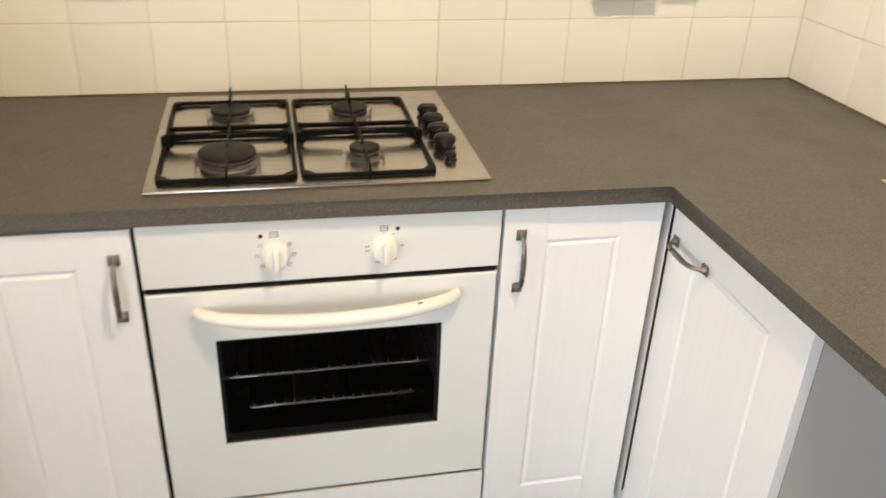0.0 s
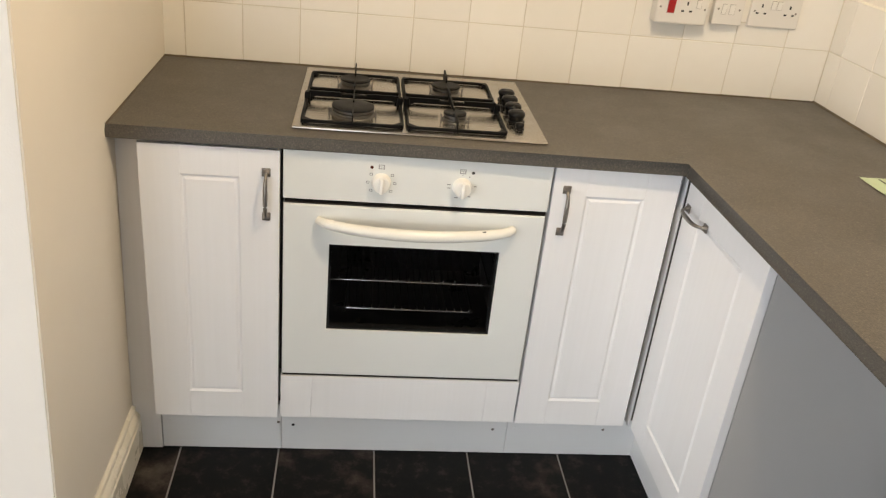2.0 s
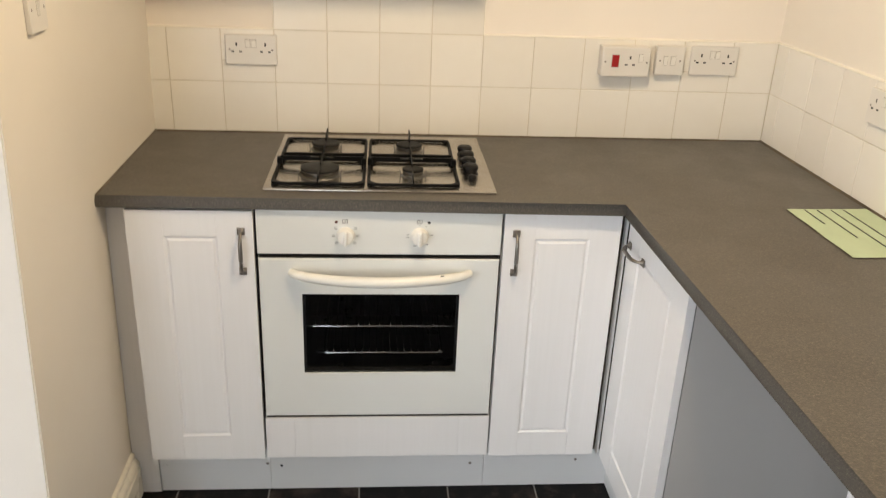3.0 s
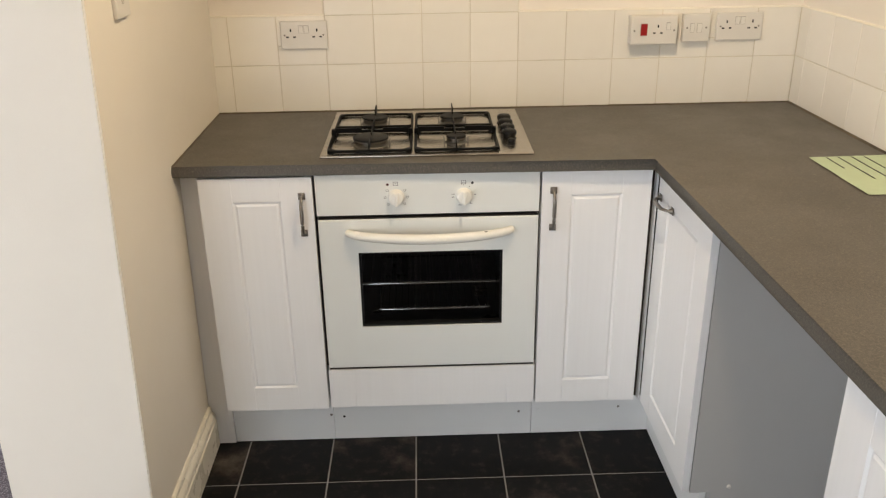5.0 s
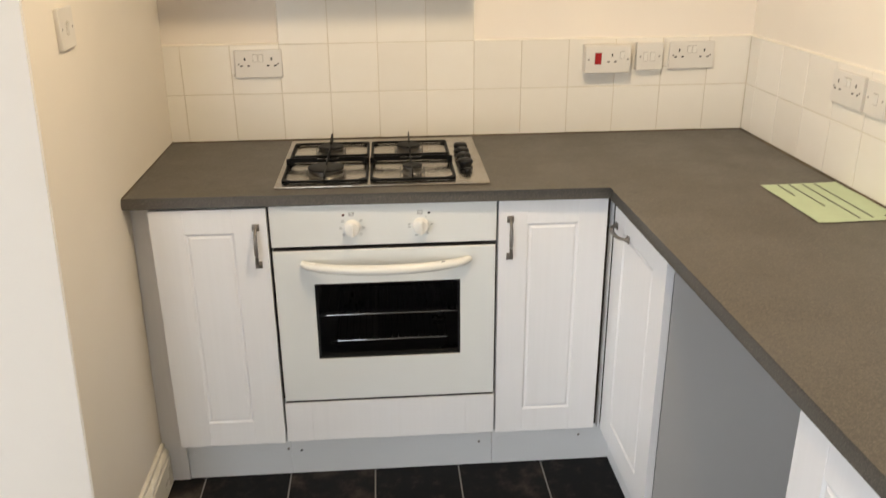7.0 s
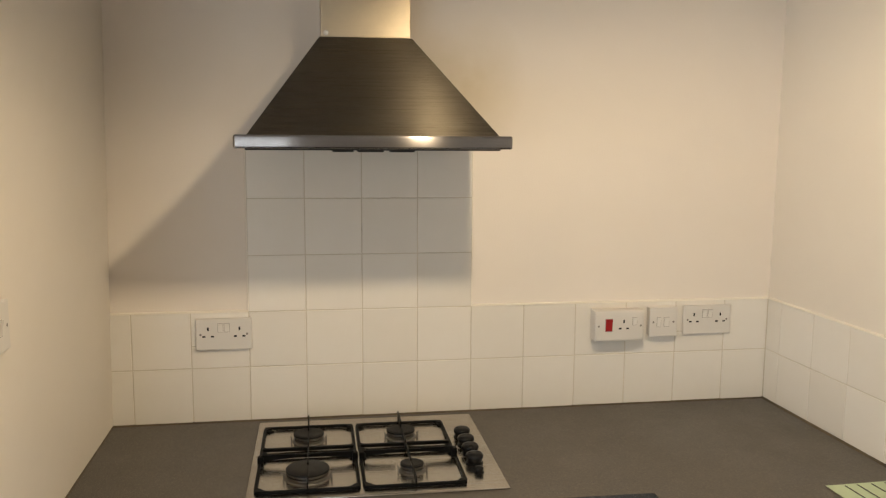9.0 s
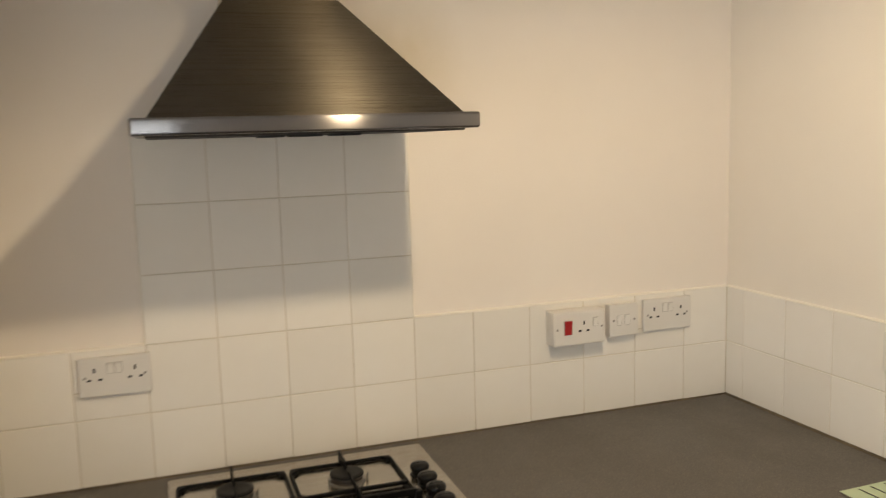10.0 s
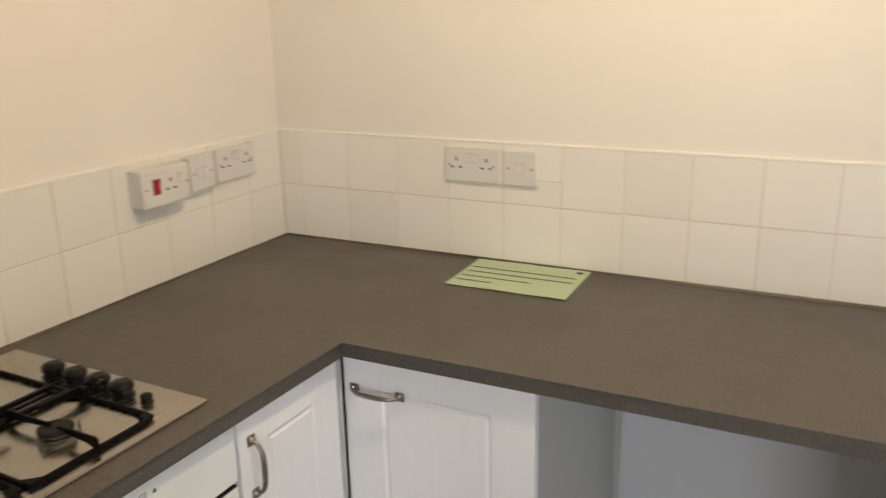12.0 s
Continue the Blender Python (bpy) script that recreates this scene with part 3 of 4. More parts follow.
for kx, side in ((0.2235, -1), (0.4055, 1)):
    bm = bmesh.new()
    lathe(bm, [(0, 0.020), (0.0165, 0.020), (0.0190, 0.0185), (0.0200, 0.012), (0.0208, 0.003), (0.0222, 0.0005), (0.0222, 0)], (kx, OF, 0.818), "y", 36)
    knob = part("knob", bm, KNOB_WHITE, oven, "off-white plastic control knob", 30)
    bm = bmesh.new()
    box(bm, kx - 0.0048, kx + 0.0048, OF - 0.031, OF - 0.018, 0.7995, 0.8365, r=0.0035)
    part("grip", bm, KNOB_WHITE, knob)
    bm = bmesh.new()
    lathe(bm, [(0, 0.0016), (0.0030, 0.0012), (0.0038, 0)], (kx + side * 0.0225, OF, 0.853), "y", 16)
    part("indicator_light", bm, NEON if side < 0 else INK, oven, "small dark indicator light")
    # printed settings round the knob
    bm = bmesh.new()
    for dx, dz, w, h in ((-0.007, 0.037, 0.0016, 0.011), (0.005, 0.037, 0.0016, 0.011), (-0.001, 0.0415, 0.013, 0.0014), (-0.001, 0.037, 0.008, 0.0012), (-0.001, 0.0325, 0.013, 0.0014)):
        box(bm, kx + dx - w / 2, kx + dx + w / 2, OF - 0.0005, OF + 0.001, 0.818 + dz - h / 2, 0.818 + dz + h / 2)
    tagged(part("symbol", bm, GREY_INK, oven), kind="stuff")
    bm = bmesh.new()
    if side < 0:
        for a in (142, 182, 222, -42, -2, 38):
            cx, cz = kx + 0.0300 * math.cos(radians(a)), 0.818 + 0.0300 * math.sin(radians(a))
            for du, dv, w, h in ((0, 0.0024, 0.0066, 0.0010), (0, -0.0024, 0.0066, 0.0010), (-0.0028, 0, 0.0010, 0.0050), (0.0028, 0, 0.0010, 0.0050)):
                box(bm, cx + du - w / 2, cx + du + w / 2, OF - 0.0005, OF + 0.001, cz + dv - h / 2, cz + dv + h / 2)
    else:
        for a, w in ((60, 0.003), (5, 0.006), (-52, 0.006), (-112, 0.008), (188, 0.007), (172, 0.008), (92, 0.0015)):
            cx, cz = kx + 0.0300 * math.cos(radians(a)), 0.818 + 0.0290 * math.sin(radians(a))
            box(bm, cx - w / 2, cx + w / 2, OF - 0.0005, OF + 0.001, cz - 0.0010, cz + 0.0010)
    tagged(part("symbol", bm, GREY_INK, oven), kind="stuff")

for name, zr, x0, x1, y0 in (("oven_rack", 0.533, 0.075, 0.545, -0.515), ("oven_rack", 0.432, 0.158, 0.482, -0.480)):
    bm = bmesh.new()
    tube(bm, [(x0, y0 + 0.004, zr), (x0, -0.094, zr), (x0 + 0.004, -0.09, zr), (x1 - 0.004, -0.09, zr), (x1, -0.094, zr), (x1, y0 + 0.004, zr)], 0.0024, 8)
    rod = bmesh.new()
    tube(rod, [(x0, y0 + 0.006, zr), (x0 + 0.002, y0 + 0.001, zr), (x0 + 0.006, y0, zr), (x1 - 0.006, y0, zr), (x1 - 0.002, y0 + 0.001, zr), (x1, y0 + 0.006, zr)], 0.0026, 10)
    wires = bmesh.new()
    for i in range(17):
        x = x0 + 0.008 + (x1 - x0 - 0.016) * i / 16
        tube(wires, [(x, y0 + 0.001, zr + 0.005), (x, y0 + 0.010, zr + 0.0035), (x, -0.09, zr + 0.0035)], 0.0014, 6)
    rack = part(name, bm, SHADED_WIRE, oven, "wire oven shelf, coloured near black for the dark oven, with a bright front rod")
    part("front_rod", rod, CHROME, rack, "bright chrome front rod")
    ends = bmesh.new()
    for i in range(17):
        x = x0 + 0.008 + (x1 - x0 - 0.016) * i / 16
        tube(ends, [(x, y0 - 0.0030, zr + 0.0030), (x, y0 - 0.0012, zr + 0.0062), (x, y0 + 0.0050, zr + 0.0062)], 0.0017, 6)
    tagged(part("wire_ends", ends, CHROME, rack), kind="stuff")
    tagged(part("wires", wires, SHADED_WIRE, rack), kind="stuff")

# white strip below the oven: a drawer-like front with two joint lines
strip = thing("oven_filler_front", pose(0.006, -0.577, 0.157), "white panelled filler front below the oven", "filler panel")
for row in ((0.0, 0.076, 0, 0.018, 0, 0.128), (0.076, 0.522, 0.0004, 0.018, 0, 0.128), (0.522, 0.605, 0, 0.018, 0, 0.128)):
    part("board", boxes(row, r=0.0010), DOOR_WHITE, strip)

# ---- gas hob ----
hob = thing("gas_hob", Matrix.Translation((0.3085, -0.2875, 0)) @ pose(0.002, 0, TOP, 0, 0, -0.4) @ Matrix.Translation((-0.3085, 0.2875, 0)), "stainless steel four-burner gas hob set into the worktop", "hob")
bm = bmesh.new()
box(bm, 0.020, 0.597, -0.537, -0.038, 0.0002, 0.0070, r=0.0032)
part("plate", bm, STEEL, hob, "brushed stainless steel plate")
Z = 0.0071
for bx, by, r in ((0.153, -0.190, 0.036), (0.387, -0.192, 0.034), (0.152, -0.418, 0.047), (0.391, -0.418, 0.025)):
    bm = bmesh.new()
    lathe(bm, [(r + 0.007, 0), (r + 0.006, 0.0015), (r + 0.003, 0.003), (r + 0.001, 0.004), (r + 0.001, 0.008), (r - 0.004, 0.0085), (r - 0.004, 0.0110), (r + 0.002, 0.0115), (r + 0.002, 0.0150), (0, 0.0150)], (bx, by, Z), "z", 40)
    b = part("burner", bm, ALLOY, hob, "pale alloy burner ring")
    bm = bmesh.new()
    lathe(bm, [(r + 0.001, 0.0152), (r + 0.0025, 0.0160), (r + 0.002, 0.0195), (r - 0.003, 0.0212), (r * 0.4, 0.0208), (0, 0.0206)], (bx, by, Z), "z", 40)
    part("cap", bm, BURNER, b, "matt black burner cap")
    for a in (200, -20):
        bm = bmesh.new()
        d = Vector((math.cos(radians(a)), math.sin(radians(a)), 0))
        c = Vector((bx, by, Z))
        tube(bm, [c + d * (r + 0.010) + Vector((0, 0, 0.0)), c + d * (r + 0.010) + Vector((0, 0, 0.014)), c + d * (r + 0.013) + Vector((0, 0, 0.019))], [0.0024, 0.0022, 0.0010], 8)
        part("spark_pin", bm, ALLOY, hob)


def rounded_ring(bm, x0, x1, y0, y1, r, z, w, h):
    """A closed bar of section w x h round a rectangle with rounded corners."""
    centre = [(x1 - r, y1 - r, 0), (x0 + r, y1 - r, 90), (x0 + r, y0 + r, 180), (x1 - r, y0 + r, 270)]
    path = [(cx + r * math.cos(radians(a + s * 18)), cy + r * math.sin(radians(a + s * 18)), radians(a + s * 18)) for cx, cy, a in centre for s in range(6)]
    rings = [[bm.verts.new((x + k * w / 2 * math.cos(a), y + k * w / 2 * math.sin(a), z + v)) for k, v in ((-0.6, h), (0.6, h), (1, h * 0.6), (1, 0), (-1, 0), (-1, h * 0.6))] for x, y, a in path]
    for i, a in enumerate(rings):
        b = rings[(i + 1) % len(rings)]
        for k in range(6):
            bm.faces.new((a[k], a[(k + 1) % 6], b[(k + 1) % 6], b[k]))


def blade(bm, a, b, top, low_a, low_b, w=0.0034):
    """An upright flat finger from a to b, its lower edge rising from low_a to low_b."""
    a, b = Vector((*a, 0)), Vector((*b, 0))
    d = (b - a).normalized()
    s = Vector((-d.y, d.x, 0)) * w / 2
    mid = a.lerp(b, 0.25)
    prof = [(a, low_a), (mid, (low_a + 2 * low_b) / 3), (b, low_b), (b, top - 0.0015), (b - d * 0.003, top), (a + d * 0.004, top), (a, top - 0.004)]
    one = [bm.verts.new(p - s + Vector((0, 0, z))) for p, z in prof]
    two = [bm.verts.new(p + s + Vector((0, 0, z))) for p, z in prof]
    bm.faces.new(one), bm.faces.new(two[::-1])
    for i in range(len(prof)):
        j = (i + 1) % len(prof)
        bm.faces.new((one[i], one[j], two[j], two[i]))


for x0, x1, bx, rb, rf in ((0.036, 0.2690, 0.1525, 0.036, 0.047), (0.2735, 0.508, 0.389, 0.034, 0.025)):
    y0, y1, zb, zt = -0.508, -0.104, 0.0085, 0.033
    bm = bmesh.new()
    rounded_ring(bm, x0 + 0.004, x1 - 0.004, y0, y1, 0.016, zb, 0.0074, 0.0068)
    for my in (-0.262, -0.306):
        box(bm, x0 + 0.006, x1 - 0.006, my - 0.0045, my + 0.0045, zb + 0.0005, zb + 0.0090, r=0.0015)
    # feet at the corners and beside the middle
    for fx, s in ((x0 + 0.010, 1), (x1 - 0.010, -1)):
        for fy in (y0 + 0.014, -0.322, -0.278, y1 - 0.014):
            box(bm, fx - 0.008, fx + 0.008, fy - 0.011, fy + 0.011, 0.0070, zb + 0.004, r=0.003)
    # webs across the corners and beside the middle
    for cx, s in ((x0 + 0.004, 1), (x1 - 0.004, -1)):
        for cy, u in ((y0, 1), (-0.302, -1), (-0.266, 1), (y1, -1)):
            prism(bm, [(cx, cy, zb + 0.001), (cx + s * 0.024, cy, zb + 0.001), (cx, cy + u * 0.024, zb + 0.001)], (0, 0, 0.006))
    # fingers along y over both burners, and across over the front one
    blade(bm, (bx, y1 + 0.007), (bx, -0.190 + rb * 0.35), zt + 0.010, zb - 0.001, zt - 0.008)
    blade(bm, (bx, -0.292), (bx, -0.190 - rb * 0.35), zt, zb, zt - 0.008)
    blade(bm, (bx, -0.300), (bx, -0.418 + rf * 0.35), zt, zb, zt - 0.008)
    blade(bm, (bx, y0 - 0.007), (bx, -0.418 - rf * 0.35), zt, zb - 0.001, zt - 0.008)
    for sx, s in ((x0 + 0.006, 1), (x1 - 0.006, -1)):
        box(bm, sx - 0.007, sx + 0.007, -0.352, -0.334, zb - 0.001, zt - 0.003, r=0.003)
        blade(bm, (sx, -0.343), (bx - s * 0.030, -0.343), zt, zb + 0.004, zt - 0.009, 0.0048)
    part("pan_support", bm, IRON, hob, "black enamelled cast-iron pan support", 20)

for ky in (-0.218, -0.276, -0.334, -0.392):
    bm = bmesh.new()
    lathe(bm, [(0.0215, 0), (0.0215, 0.0020), (0.0180, 0.0034), (0.0178, 0.0080), (0.0198, 0.0120), (0.0212, 0.0160), (0.0210, 0.0200), (0.0190, 0.0238), (0.0145, 0.0262), (0.0070, 0.0272), (0, 0.0274)], (0.543, ky, Z), "z", 32)
    k = part("knob", bm, KNOB_BLACK, hob, "glossy black round-topped control knob", 60)
    bm = bmesh.new()
    box(bm, 0.543 - 0.0150, 0.543 + 0.0150, ky - 0.0018, ky + 0.0018, Z + 0.0240, Z + 0.0280, r=0.0012)
    part("grip", bm, KNOB_BLACK, k)
bm = bmesh.new()
lathe(bm, [(0.0115, 0), (0.0110, 0.002), (0.0088, 0.003), (0.0096, 0.006), (0.0108, 0.0095), (0.0098, 0.0135), (0.0055, 0.0157), (0, 0.0160)], (0.543, -0.450, Z), "z", 24)
part("ignition_button", bm, KNOB_BLACK, hob, "small round black ignition button", 60)

# ---- cooker hood ----
hood = thing("cooker_hood", pose(0.3065, PLASTER, 1.664), "brushed stainless steel chimney cooker hood on the wall", "cooker hood")
bm = bmesh.new()
hy = -0.495
box(bm, -0.2945, 0.2945, hy, -0.001, 0.0, 0.0285, r=0.0050, seg=4)
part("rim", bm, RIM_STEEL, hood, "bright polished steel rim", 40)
bm = bmesh.new()
low = [(-0.268, hy + 0.012, 0.028), (0.268, hy + 0.012, 0.028), (0.268, -0.001, 0.028), (-0.268, -0.001, 0.028)]
high = [(-0.112, -0.196, 0.262), (0.112, -0.196, 0.262), (0.112, -0.001, 0.262), (-0.112, -0.001, 0.262)]
a, b = [bm.verts.new(p) for p in low], [bm.verts.new(p) for p in high]
for i in range(4):
    bm.faces.new((a[i], a[(i + 1) % 4], b[(i + 1) % 4], b[i]))
bm.faces.new(a[::-1]), bm.faces.new(b)
bmesh.ops.bevel(bm, geom=[e for e in bm.edges if abs(e.verts[0].co.z - e.verts[1].co.z) > 0.1], offset=0.002, segments=2, affect="EDGES")
part("canopy", bm, HOOD_STEEL, hood, "brushed steel pyramid canopy, coloured dark for the dim room it reflects", 20)
bm = bmesh.new()
box(bm, -0.1080, 0.1080, -0.190, -0.001, 0.2625, CEIL - 1.664, r=0.0018)
chim = part("chimney", bm, CHIMNEY_STEEL, hood, "brushed steel chimney cover, coloured bright and warm for the lamplight it reflects")
# white cap added to paint a glint at the chimney's lower left
bm = bmesh.new()
lathe(bm, [(0.0065, 0), (0.0060, 0.0020), (0.0032, 0.0036), (0, 0.004)], (-0.096, -0.190, 0.272), "y", 14)
part("screw", bm, ROCKER, chim)
bm = bmesh.new()
box(bm, -0.272, 0.272, hy + 0.022, -0.03, -0.0035, 0.002, r=0.001)
under = part("filter_panel", bm, GAP, hood, "dark grease filter panel under the rim")
bm = bmesh.new()
for u0, u1 in ((-0.09, -0.045), (-0.036, 0.020), (0.036, 0.088)):
    box(bm, u0, u1, hy + 0.05, hy + 0.10, -0.0075, -0.003, r=0.0015)
part("switch", bm, BLACK, under)

# ---- ceiling light over the kitchen ----
light = thing("ceiling_light", pose(LAMP[0], LAMP[1], CEIL), "small white ceiling spotlight with a deep metal shade", "ceiling light")
bm = bmesh.new()
lathe(bm, [(0, 0), (0.05, 0), (0.05, -0.012), (0.012, -0.02), (0.012, -0.07), (0, -0.07)], (0, 0, 0), "z", 24)
part("base", bm, SOCKET_WHITE, light)
bm = bmesh.new()
lathe(bm, [(0.0, -0.068), (0.03, -0.070), (0.055, -0.095), (0.062, -0.128), (0.060, -0.128), (0.052, -0.097), (0.028, -0.074), (0, -0.072)], (0, 0, 0), "z", 28)
part("shade", bm, SOCKET_WHITE, light)

# ---- sockets and switches ----


def slots(bm, cx, cz, y):
    for dx, dz, w, h in ((0, 0.011, 0.0046, 0.0095), (-0.0112, -0.0095, 0.0082, 0.0046), (0.0112, -0.0095, 0.0082, 0.0046)):
        box(bm, cx + dx - w / 2, cx + dx + w / 2, y - 0.0003, y + 0.002, cz + dz - h / 2, cz + dz + h / 2)


def rocker(parent, cx, cz, y, w=0.0125, h=0.022, material=ROCKER):
    bm = bmesh.new()
    box(bm, cx - w / 2 - 0.0013, cx + w / 2 + 0.0013, y - 0.0003, y + 0.001, cz - h / 2 - 0.0013, cz + h / 2 + 0.0013)
    part("rocker_gap", bm, ROCKER_GAP, parent)
    bm = bmesh.new()
    prism(bm, [(cx - w / 2, y + 0.001, cz - h / 2), (cx - w / 2, y - 0.0012, cz - h / 2), (cx - w / 2, y - 0.0016, cz), (cx - w / 2, y - 0.0042, cz + h / 2), (cx - w / 2, y + 0.001, cz + h / 2)], (w, 0, 0))
    return part("rocker_switch", bm, material, parent, "", 15)


def screws(parent, half, z, y):
    for s in (-1, 1):
        bm = bmesh.new()
        lathe(bm, [(0, 0.0004), (0.0028, 0.0003), (0.0034, -0.0004)], (s * half, y, z), "y", 12)
        part("screw", bm, PEWTER, parent)


def plate(parent, w, h, depth, back=0.0, edge=0.0028):
    bm = bmesh.new()
    if back:
        box(bm, -w / 2 + 0.002, w / 2 - 0.002, -back, 0.0, -h / 2 + 0.002, h / 2 - 0.002, r=0.002)
    box(bm, -w / 2, w / 2, -depth, -back, -h / 2, h / 2, r=edge)
    return part("faceplate", bm, SOCKET_WHITE, parent, "", 20)


def double_socket(m, label):
    s = thing("socket_outlet", m, label, "socket outlet", "kitchen sockets")
    plate(s, 0.147, 0.086, 0.011)
    bm = bmesh.new()
    for cx in (-0.041, 0.041):
        slots(bm, cx, 0.004, -0.011)
    tagged(part("pin_holes", bm, BLACK, s), kind="stuff")
    for cx in (-0.0085, 0.0085):
        rocker(s, cx, 0.018, -0.011)
    screws(s, 0.0605, 0.0, -0.011)
    return s


def switch(m, label, rockers, w=0.086, back=0.0, depth=0.011, name="wall_switch"):
    s = thing(name, m, label, "switch", "kitchen switches")
    plate(s, w, 0.086, depth, back)
    for cx, rw in rockers:
        rocker(s, cx, 0.0, -depth, rw, 0.026)
    screws(s, 0.0305, 0.0, -depth)
    return s


ZS = 1.1635
double_socket(pose(-0.0655, 0, ZS - 0.001), "white double socket outlet on the tiles beside the partition")
double_socket(pose(1.3125, 0, ZS + 0.001), "white double socket outlet on the tiles near the corner")
double_socket(pose(wall_x(-0.597), -0.597, ZS - 0.003, 0, 0, SKEW - 90), "white double socket outlet above the green sheet")
switch(pose(1.1705, 0, ZS + 0.001), "white fused spur switch beside the cooker control", ((-0.014, 0.011), (0.009, 0.014)), back=0.016, depth=0.027, name="fused_switch")
switch(pose(wall_x(-0.727), -0.7270, ZS - 0.003, 0, 0, SKEW - 90), "white single appliance switch on the long tiled wall", ((0.0, 0.018),))
switch(pose(LEFT + 0.008, -0.805, 1.370, 0, 0, 90), "white light switch on the partition wall", ((0.0, 0.011),))

cooker = thing("cooker_switch", pose(1.031, 0, 1.161), "white surface-mounted cooker control with red switch and socket", "switch", "kitchen switches")
plate(cooker, 0.148, 0.090, 0.047, 0.030, 0.0065)
rocker(cooker, -0.0330, 0.0035, -0.0485, 0.0195, 0.035, RED)
bm = bmesh.new()
slots(bm, 0.012, 0.002, -0.047)
tagged(part("pin_holes", bm, BLACK, cooker), kind="stuff")
rocker(cooker, 0.044, 0.013, -0.047, 0.0115, 0.021)
screws(cooker, 0.0625, 0.0, -0.047)

# ---- green sheet of paper ----
sheet = thing("paper_sheet", pose(1.414, -0.769, TOP + 0.0014, 0, 0, 1.8), "pale green paper sheet with printed lines on the worktop", "paper")
bm = bmesh.new()
NX, NY = 8, 10
grid = [[bm.verts.new((-0.105 + 0.21 * i / NX, -0.1485 + 0.297 * j / NY, 0.0006 + 0.0035 * max(0, abs(i / NX - 0.5) * 2 - 0.6) ** 2 * (1 + math.sin(j * 1.3)))) for j in range(NY + 1)] for i in range(NX + 1)]
for i in range(NX):
    for j in range(NY):
        bm.faces.new((grid[i][j], grid[i + 1][j], grid[i + 1][j + 1], grid[i][j + 1]))
part("leaf", bm, PAPER, sheet)
for fx, f0, f1, w in ((0.31, 0.03, 0.94, 0.0034), (0.47, 0.03, 0.94, 0.0034), (0.64, 0.03, 0.63, 0.0034), (0.79, 0.03, 0.34, 0.0034)):
    x = 0.105 - 0.21 * fx
    part("printed_line", boxes((x - w / 2, x + w / 2, 0.1485 - 0.297 * f1, 0.1485 - 0.297 * f0, 0.0012, 0.0017)), INK, sheet)
part("printed_mark", boxes((0.082, 0.090, -0.136, -0.118, 0.0014, 0.0022), (0.074, 0.079, -0.130, -0.120, 0.0014, 0.0022)), INK, sheet)

# ---- tiles: wall and floor pieces ----
TILE_MESH = {}


def tile(parent, name, w, h, m, material, depth, bevel=0.0012):
    key = (name, round(w, 4), round(h, 4))
    if key not in TILE_MESH:
        bm = bmesh.new()
        b = bevel
        rings = [[bm.verts.new(p) for p in ((x0, y, z0), (x1, y, z0), (x1, y, z1), (x0, y, z1))]
                 for x0, x1, z0, z1, y in ((-w / 2, w / 2, -h / 2, h / 2, depth), (-w / 2, w / 2, -h / 2, h / 2, b), (-w / 2 + b * 0.35, w / 2 - b * 0.35, -h / 2 + b * 0.35, h / 2 - b * 0.35, b * 0.35), (-w / 2 + b * 1.4, w / 2 - b * 1.4, -h / 2 + b * 1.4, h / 2 - b * 1.4, 0))]
        for a, c in zip(rings, rings[1:]):
            for i in range(4):
                bm.faces.new((a[i], a[(i + 1) % 4], c[(i + 1) % 4], c[i]))
        bm.faces.new(rings[-1])
        TILE_MESH[key] = mesh_of(name, bm, material, 12)
    ob = new(name, TILE_MESH[key])
    ob.parent = parent
    ob.matrix_basis = m
    return ob


rng = random.Random(7)
JOINT = 0.0021
north = bpy.data.objects["wall_north"]
east = bpy.data.objects["wall_east"]
single("tile_grout", boxes((LEFT, RIGHT + 0.004, 0.0016, PLASTER + 0.001, TOP, TOP + 2 * T), (0.0, 4 * T, 0.0016, PLASTER + 0.001, TOP + 2 * T, TOP + 5 * T)), GROUT, "cream grout bed behind the white wall tiles", "grout", kind="structure")

bm = bmesh.new()
prism(bm, [(RIGHT + 0.0016, 0.0016, TOP), (RIGHT + 0.006, 0.0016, TOP), (wall_x(-2.24) + 0.006, -2.24, TOP), (wall_x(-2.24) + 0.0016, -2.24, TOP)], (0, 0, 2 * T))
single("tile_grout", bm, GROUT, "cream grout bed behind the long wall's tiles", "grout", kind="structure")


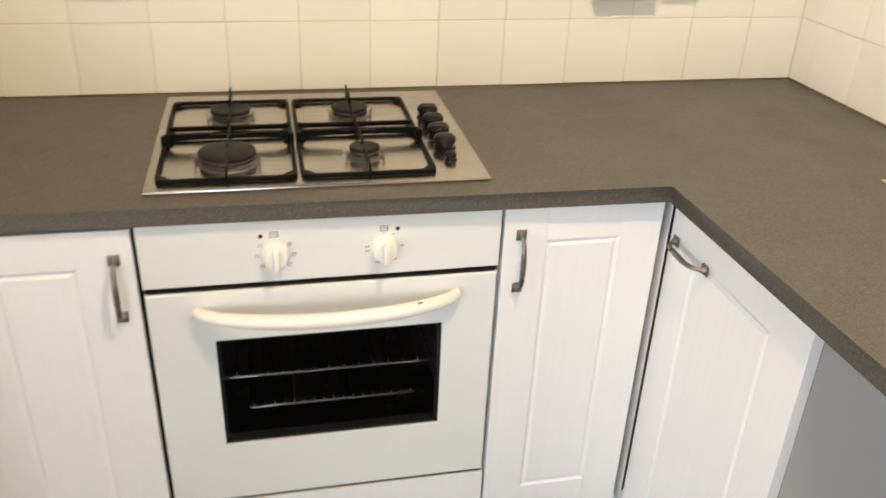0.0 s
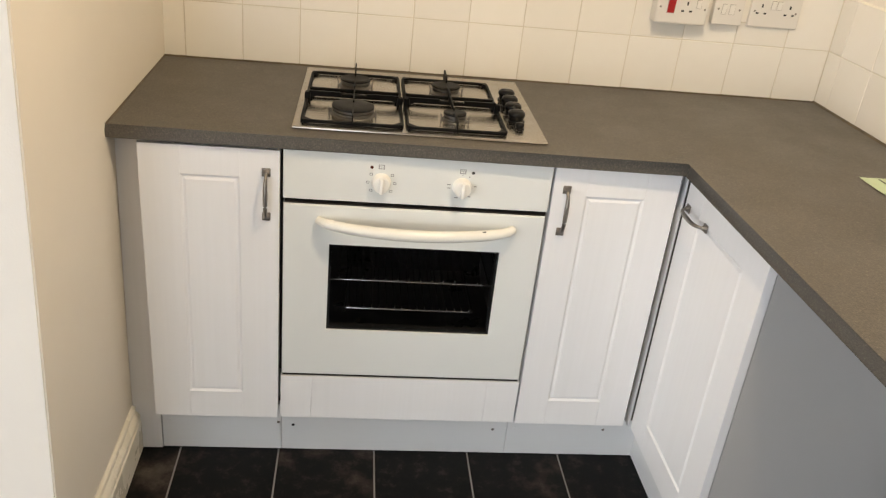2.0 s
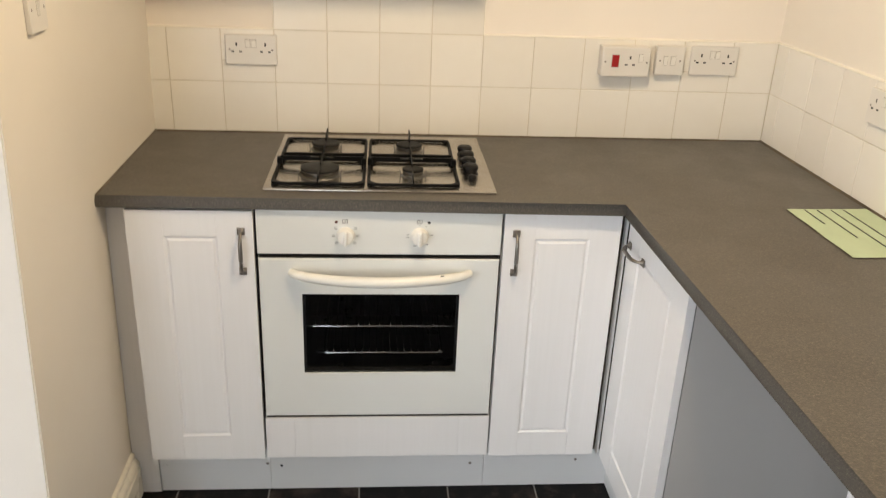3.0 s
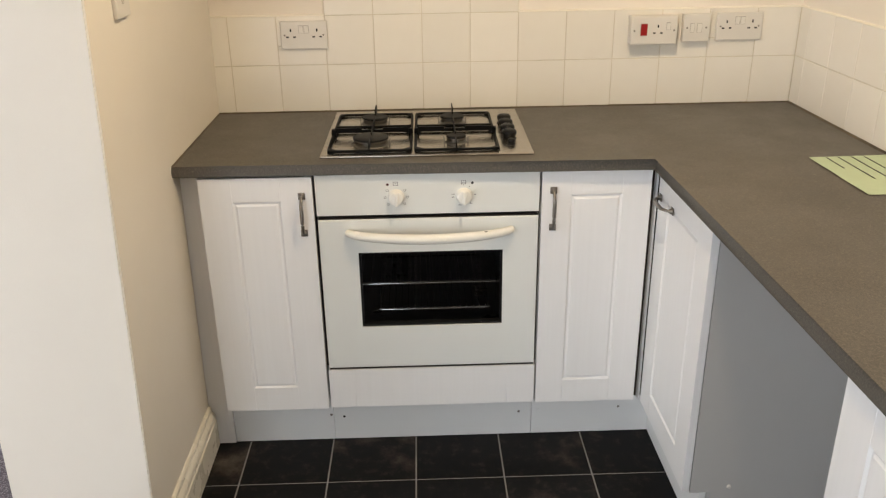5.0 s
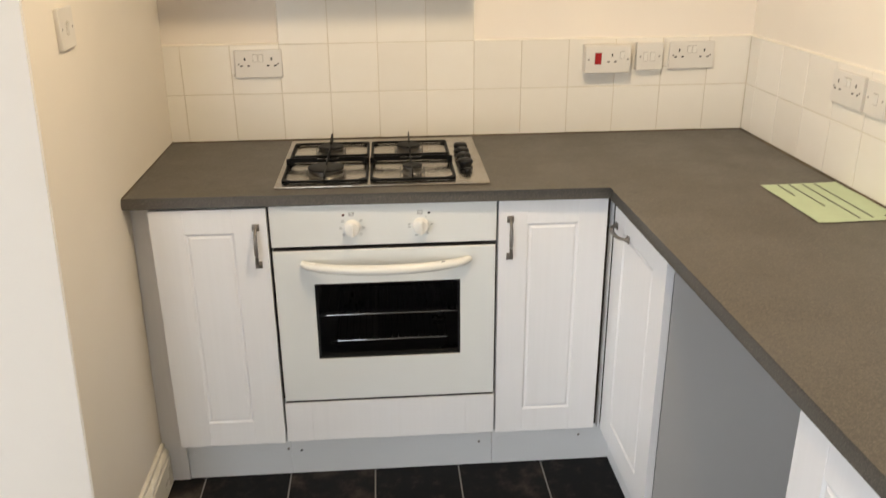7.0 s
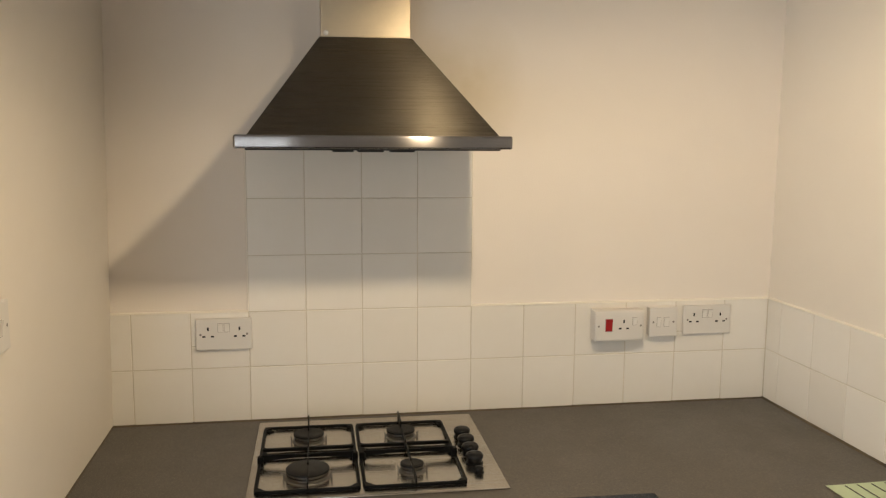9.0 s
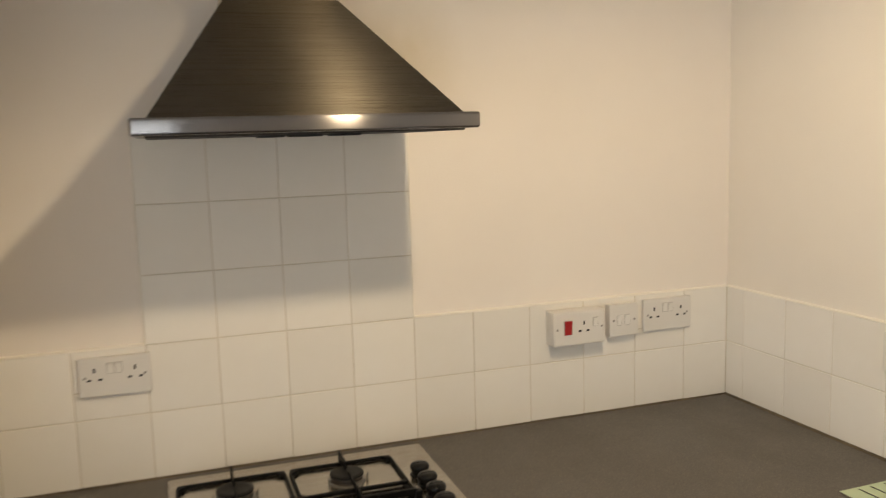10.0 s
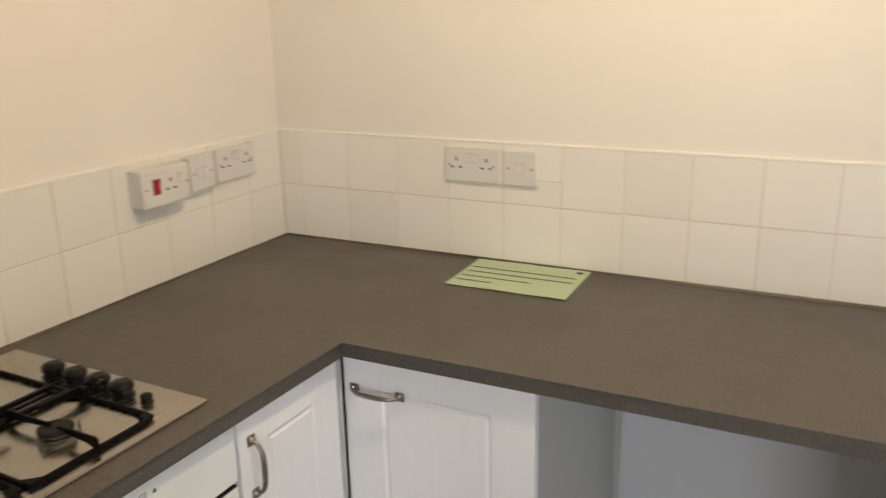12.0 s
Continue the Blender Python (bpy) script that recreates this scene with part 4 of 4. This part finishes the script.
def wall_tile(parent, x0, x1, z0, z1, turn=None):
    w, h = x1 - x0 - JOINT, z1 - z0 - JOINT
    lean = pose((x0 + x1) / 2, rng.uniform(-0.0003, 0.0003), (z0 + z1) / 2, rng.gauss(0, 0.10), 0, rng.gauss(0, 0.10))
    tile(parent, "tile", w, h, (turn @ lean) if turn else lean, GLAZE, 0.004)


cuts = [LEFT] + [k * T for k in range(-2, 10)] + [RIGHT]
for x0, x1 in zip(cuts, cuts[1:]):
    for row in range(2):
        z0 = TOP + row * T
        if row == 1 and (abs(x0 + T) < 0.01 or abs(x0 - 8 * T) < 0.01):
            wall_tile(north, x0, x1, z0, TOP + 1.40 * T)
            wall_tile(north, x0, x1, TOP + 1.40 * T, z0 + T)
        else:
            wall_tile(north, x0, x1, z0, z0 + T)
for k in range(4):
    for row in range(2, 5):
        wall_tile(north, k * T, (k + 1) * T, TOP + row * T, TOP + (row + 1) * T)
side = Matrix.Translation((RIGHT, 0, 0)) @ pose(0, 0, 0, 0, 0, SKEW - 90)
cuts = [0.0, 0.069] + [0.069 + T * k for k in range(1, 15)]
for x0, x1 in zip(cuts, cuts[1:]):
    for row in range(2):
        z0 = TOP + row * T
        if row == 1 and abs(x0 - (0.069 + 4 * T)) < 0.01:
            wall_tile(east, x0, x1, z0, TOP + 1.42 * T, side)
            wall_tile(east, x0, x1, TOP + 1.42 * T, z0 + T, side)
        else:
            wall_tile(east, x0, x1, z0, z0 + T, side)

FP = 0.2568
flat = pose(0, 0, 0, -90, 0, 0)
xs = [LEFT - 0.02] + [-0.002 + FP * k for k in range(-1, 6)] + [RIGHT + 0.03]
ys = [-2.78] + [-0.724 + FP * k for k in range(-8, 1)] + [-0.724 + FP, 0.0]
for x0, x1 in zip(xs, xs[1:]):
    for y0, y1 in zip(ys, ys[1:]):
        if x1 - x0 > 0.02 and y1 - y0 > 0.02:
            m = Matrix.Translation(((x0 + x1) / 2, (y0 + y1) / 2, 0)) @ flat
            tile(floor, "tile", x1 - x0 - 0.0044, y1 - y0 - 0.0044, m, SLATE, 0.0015, 0.0006)
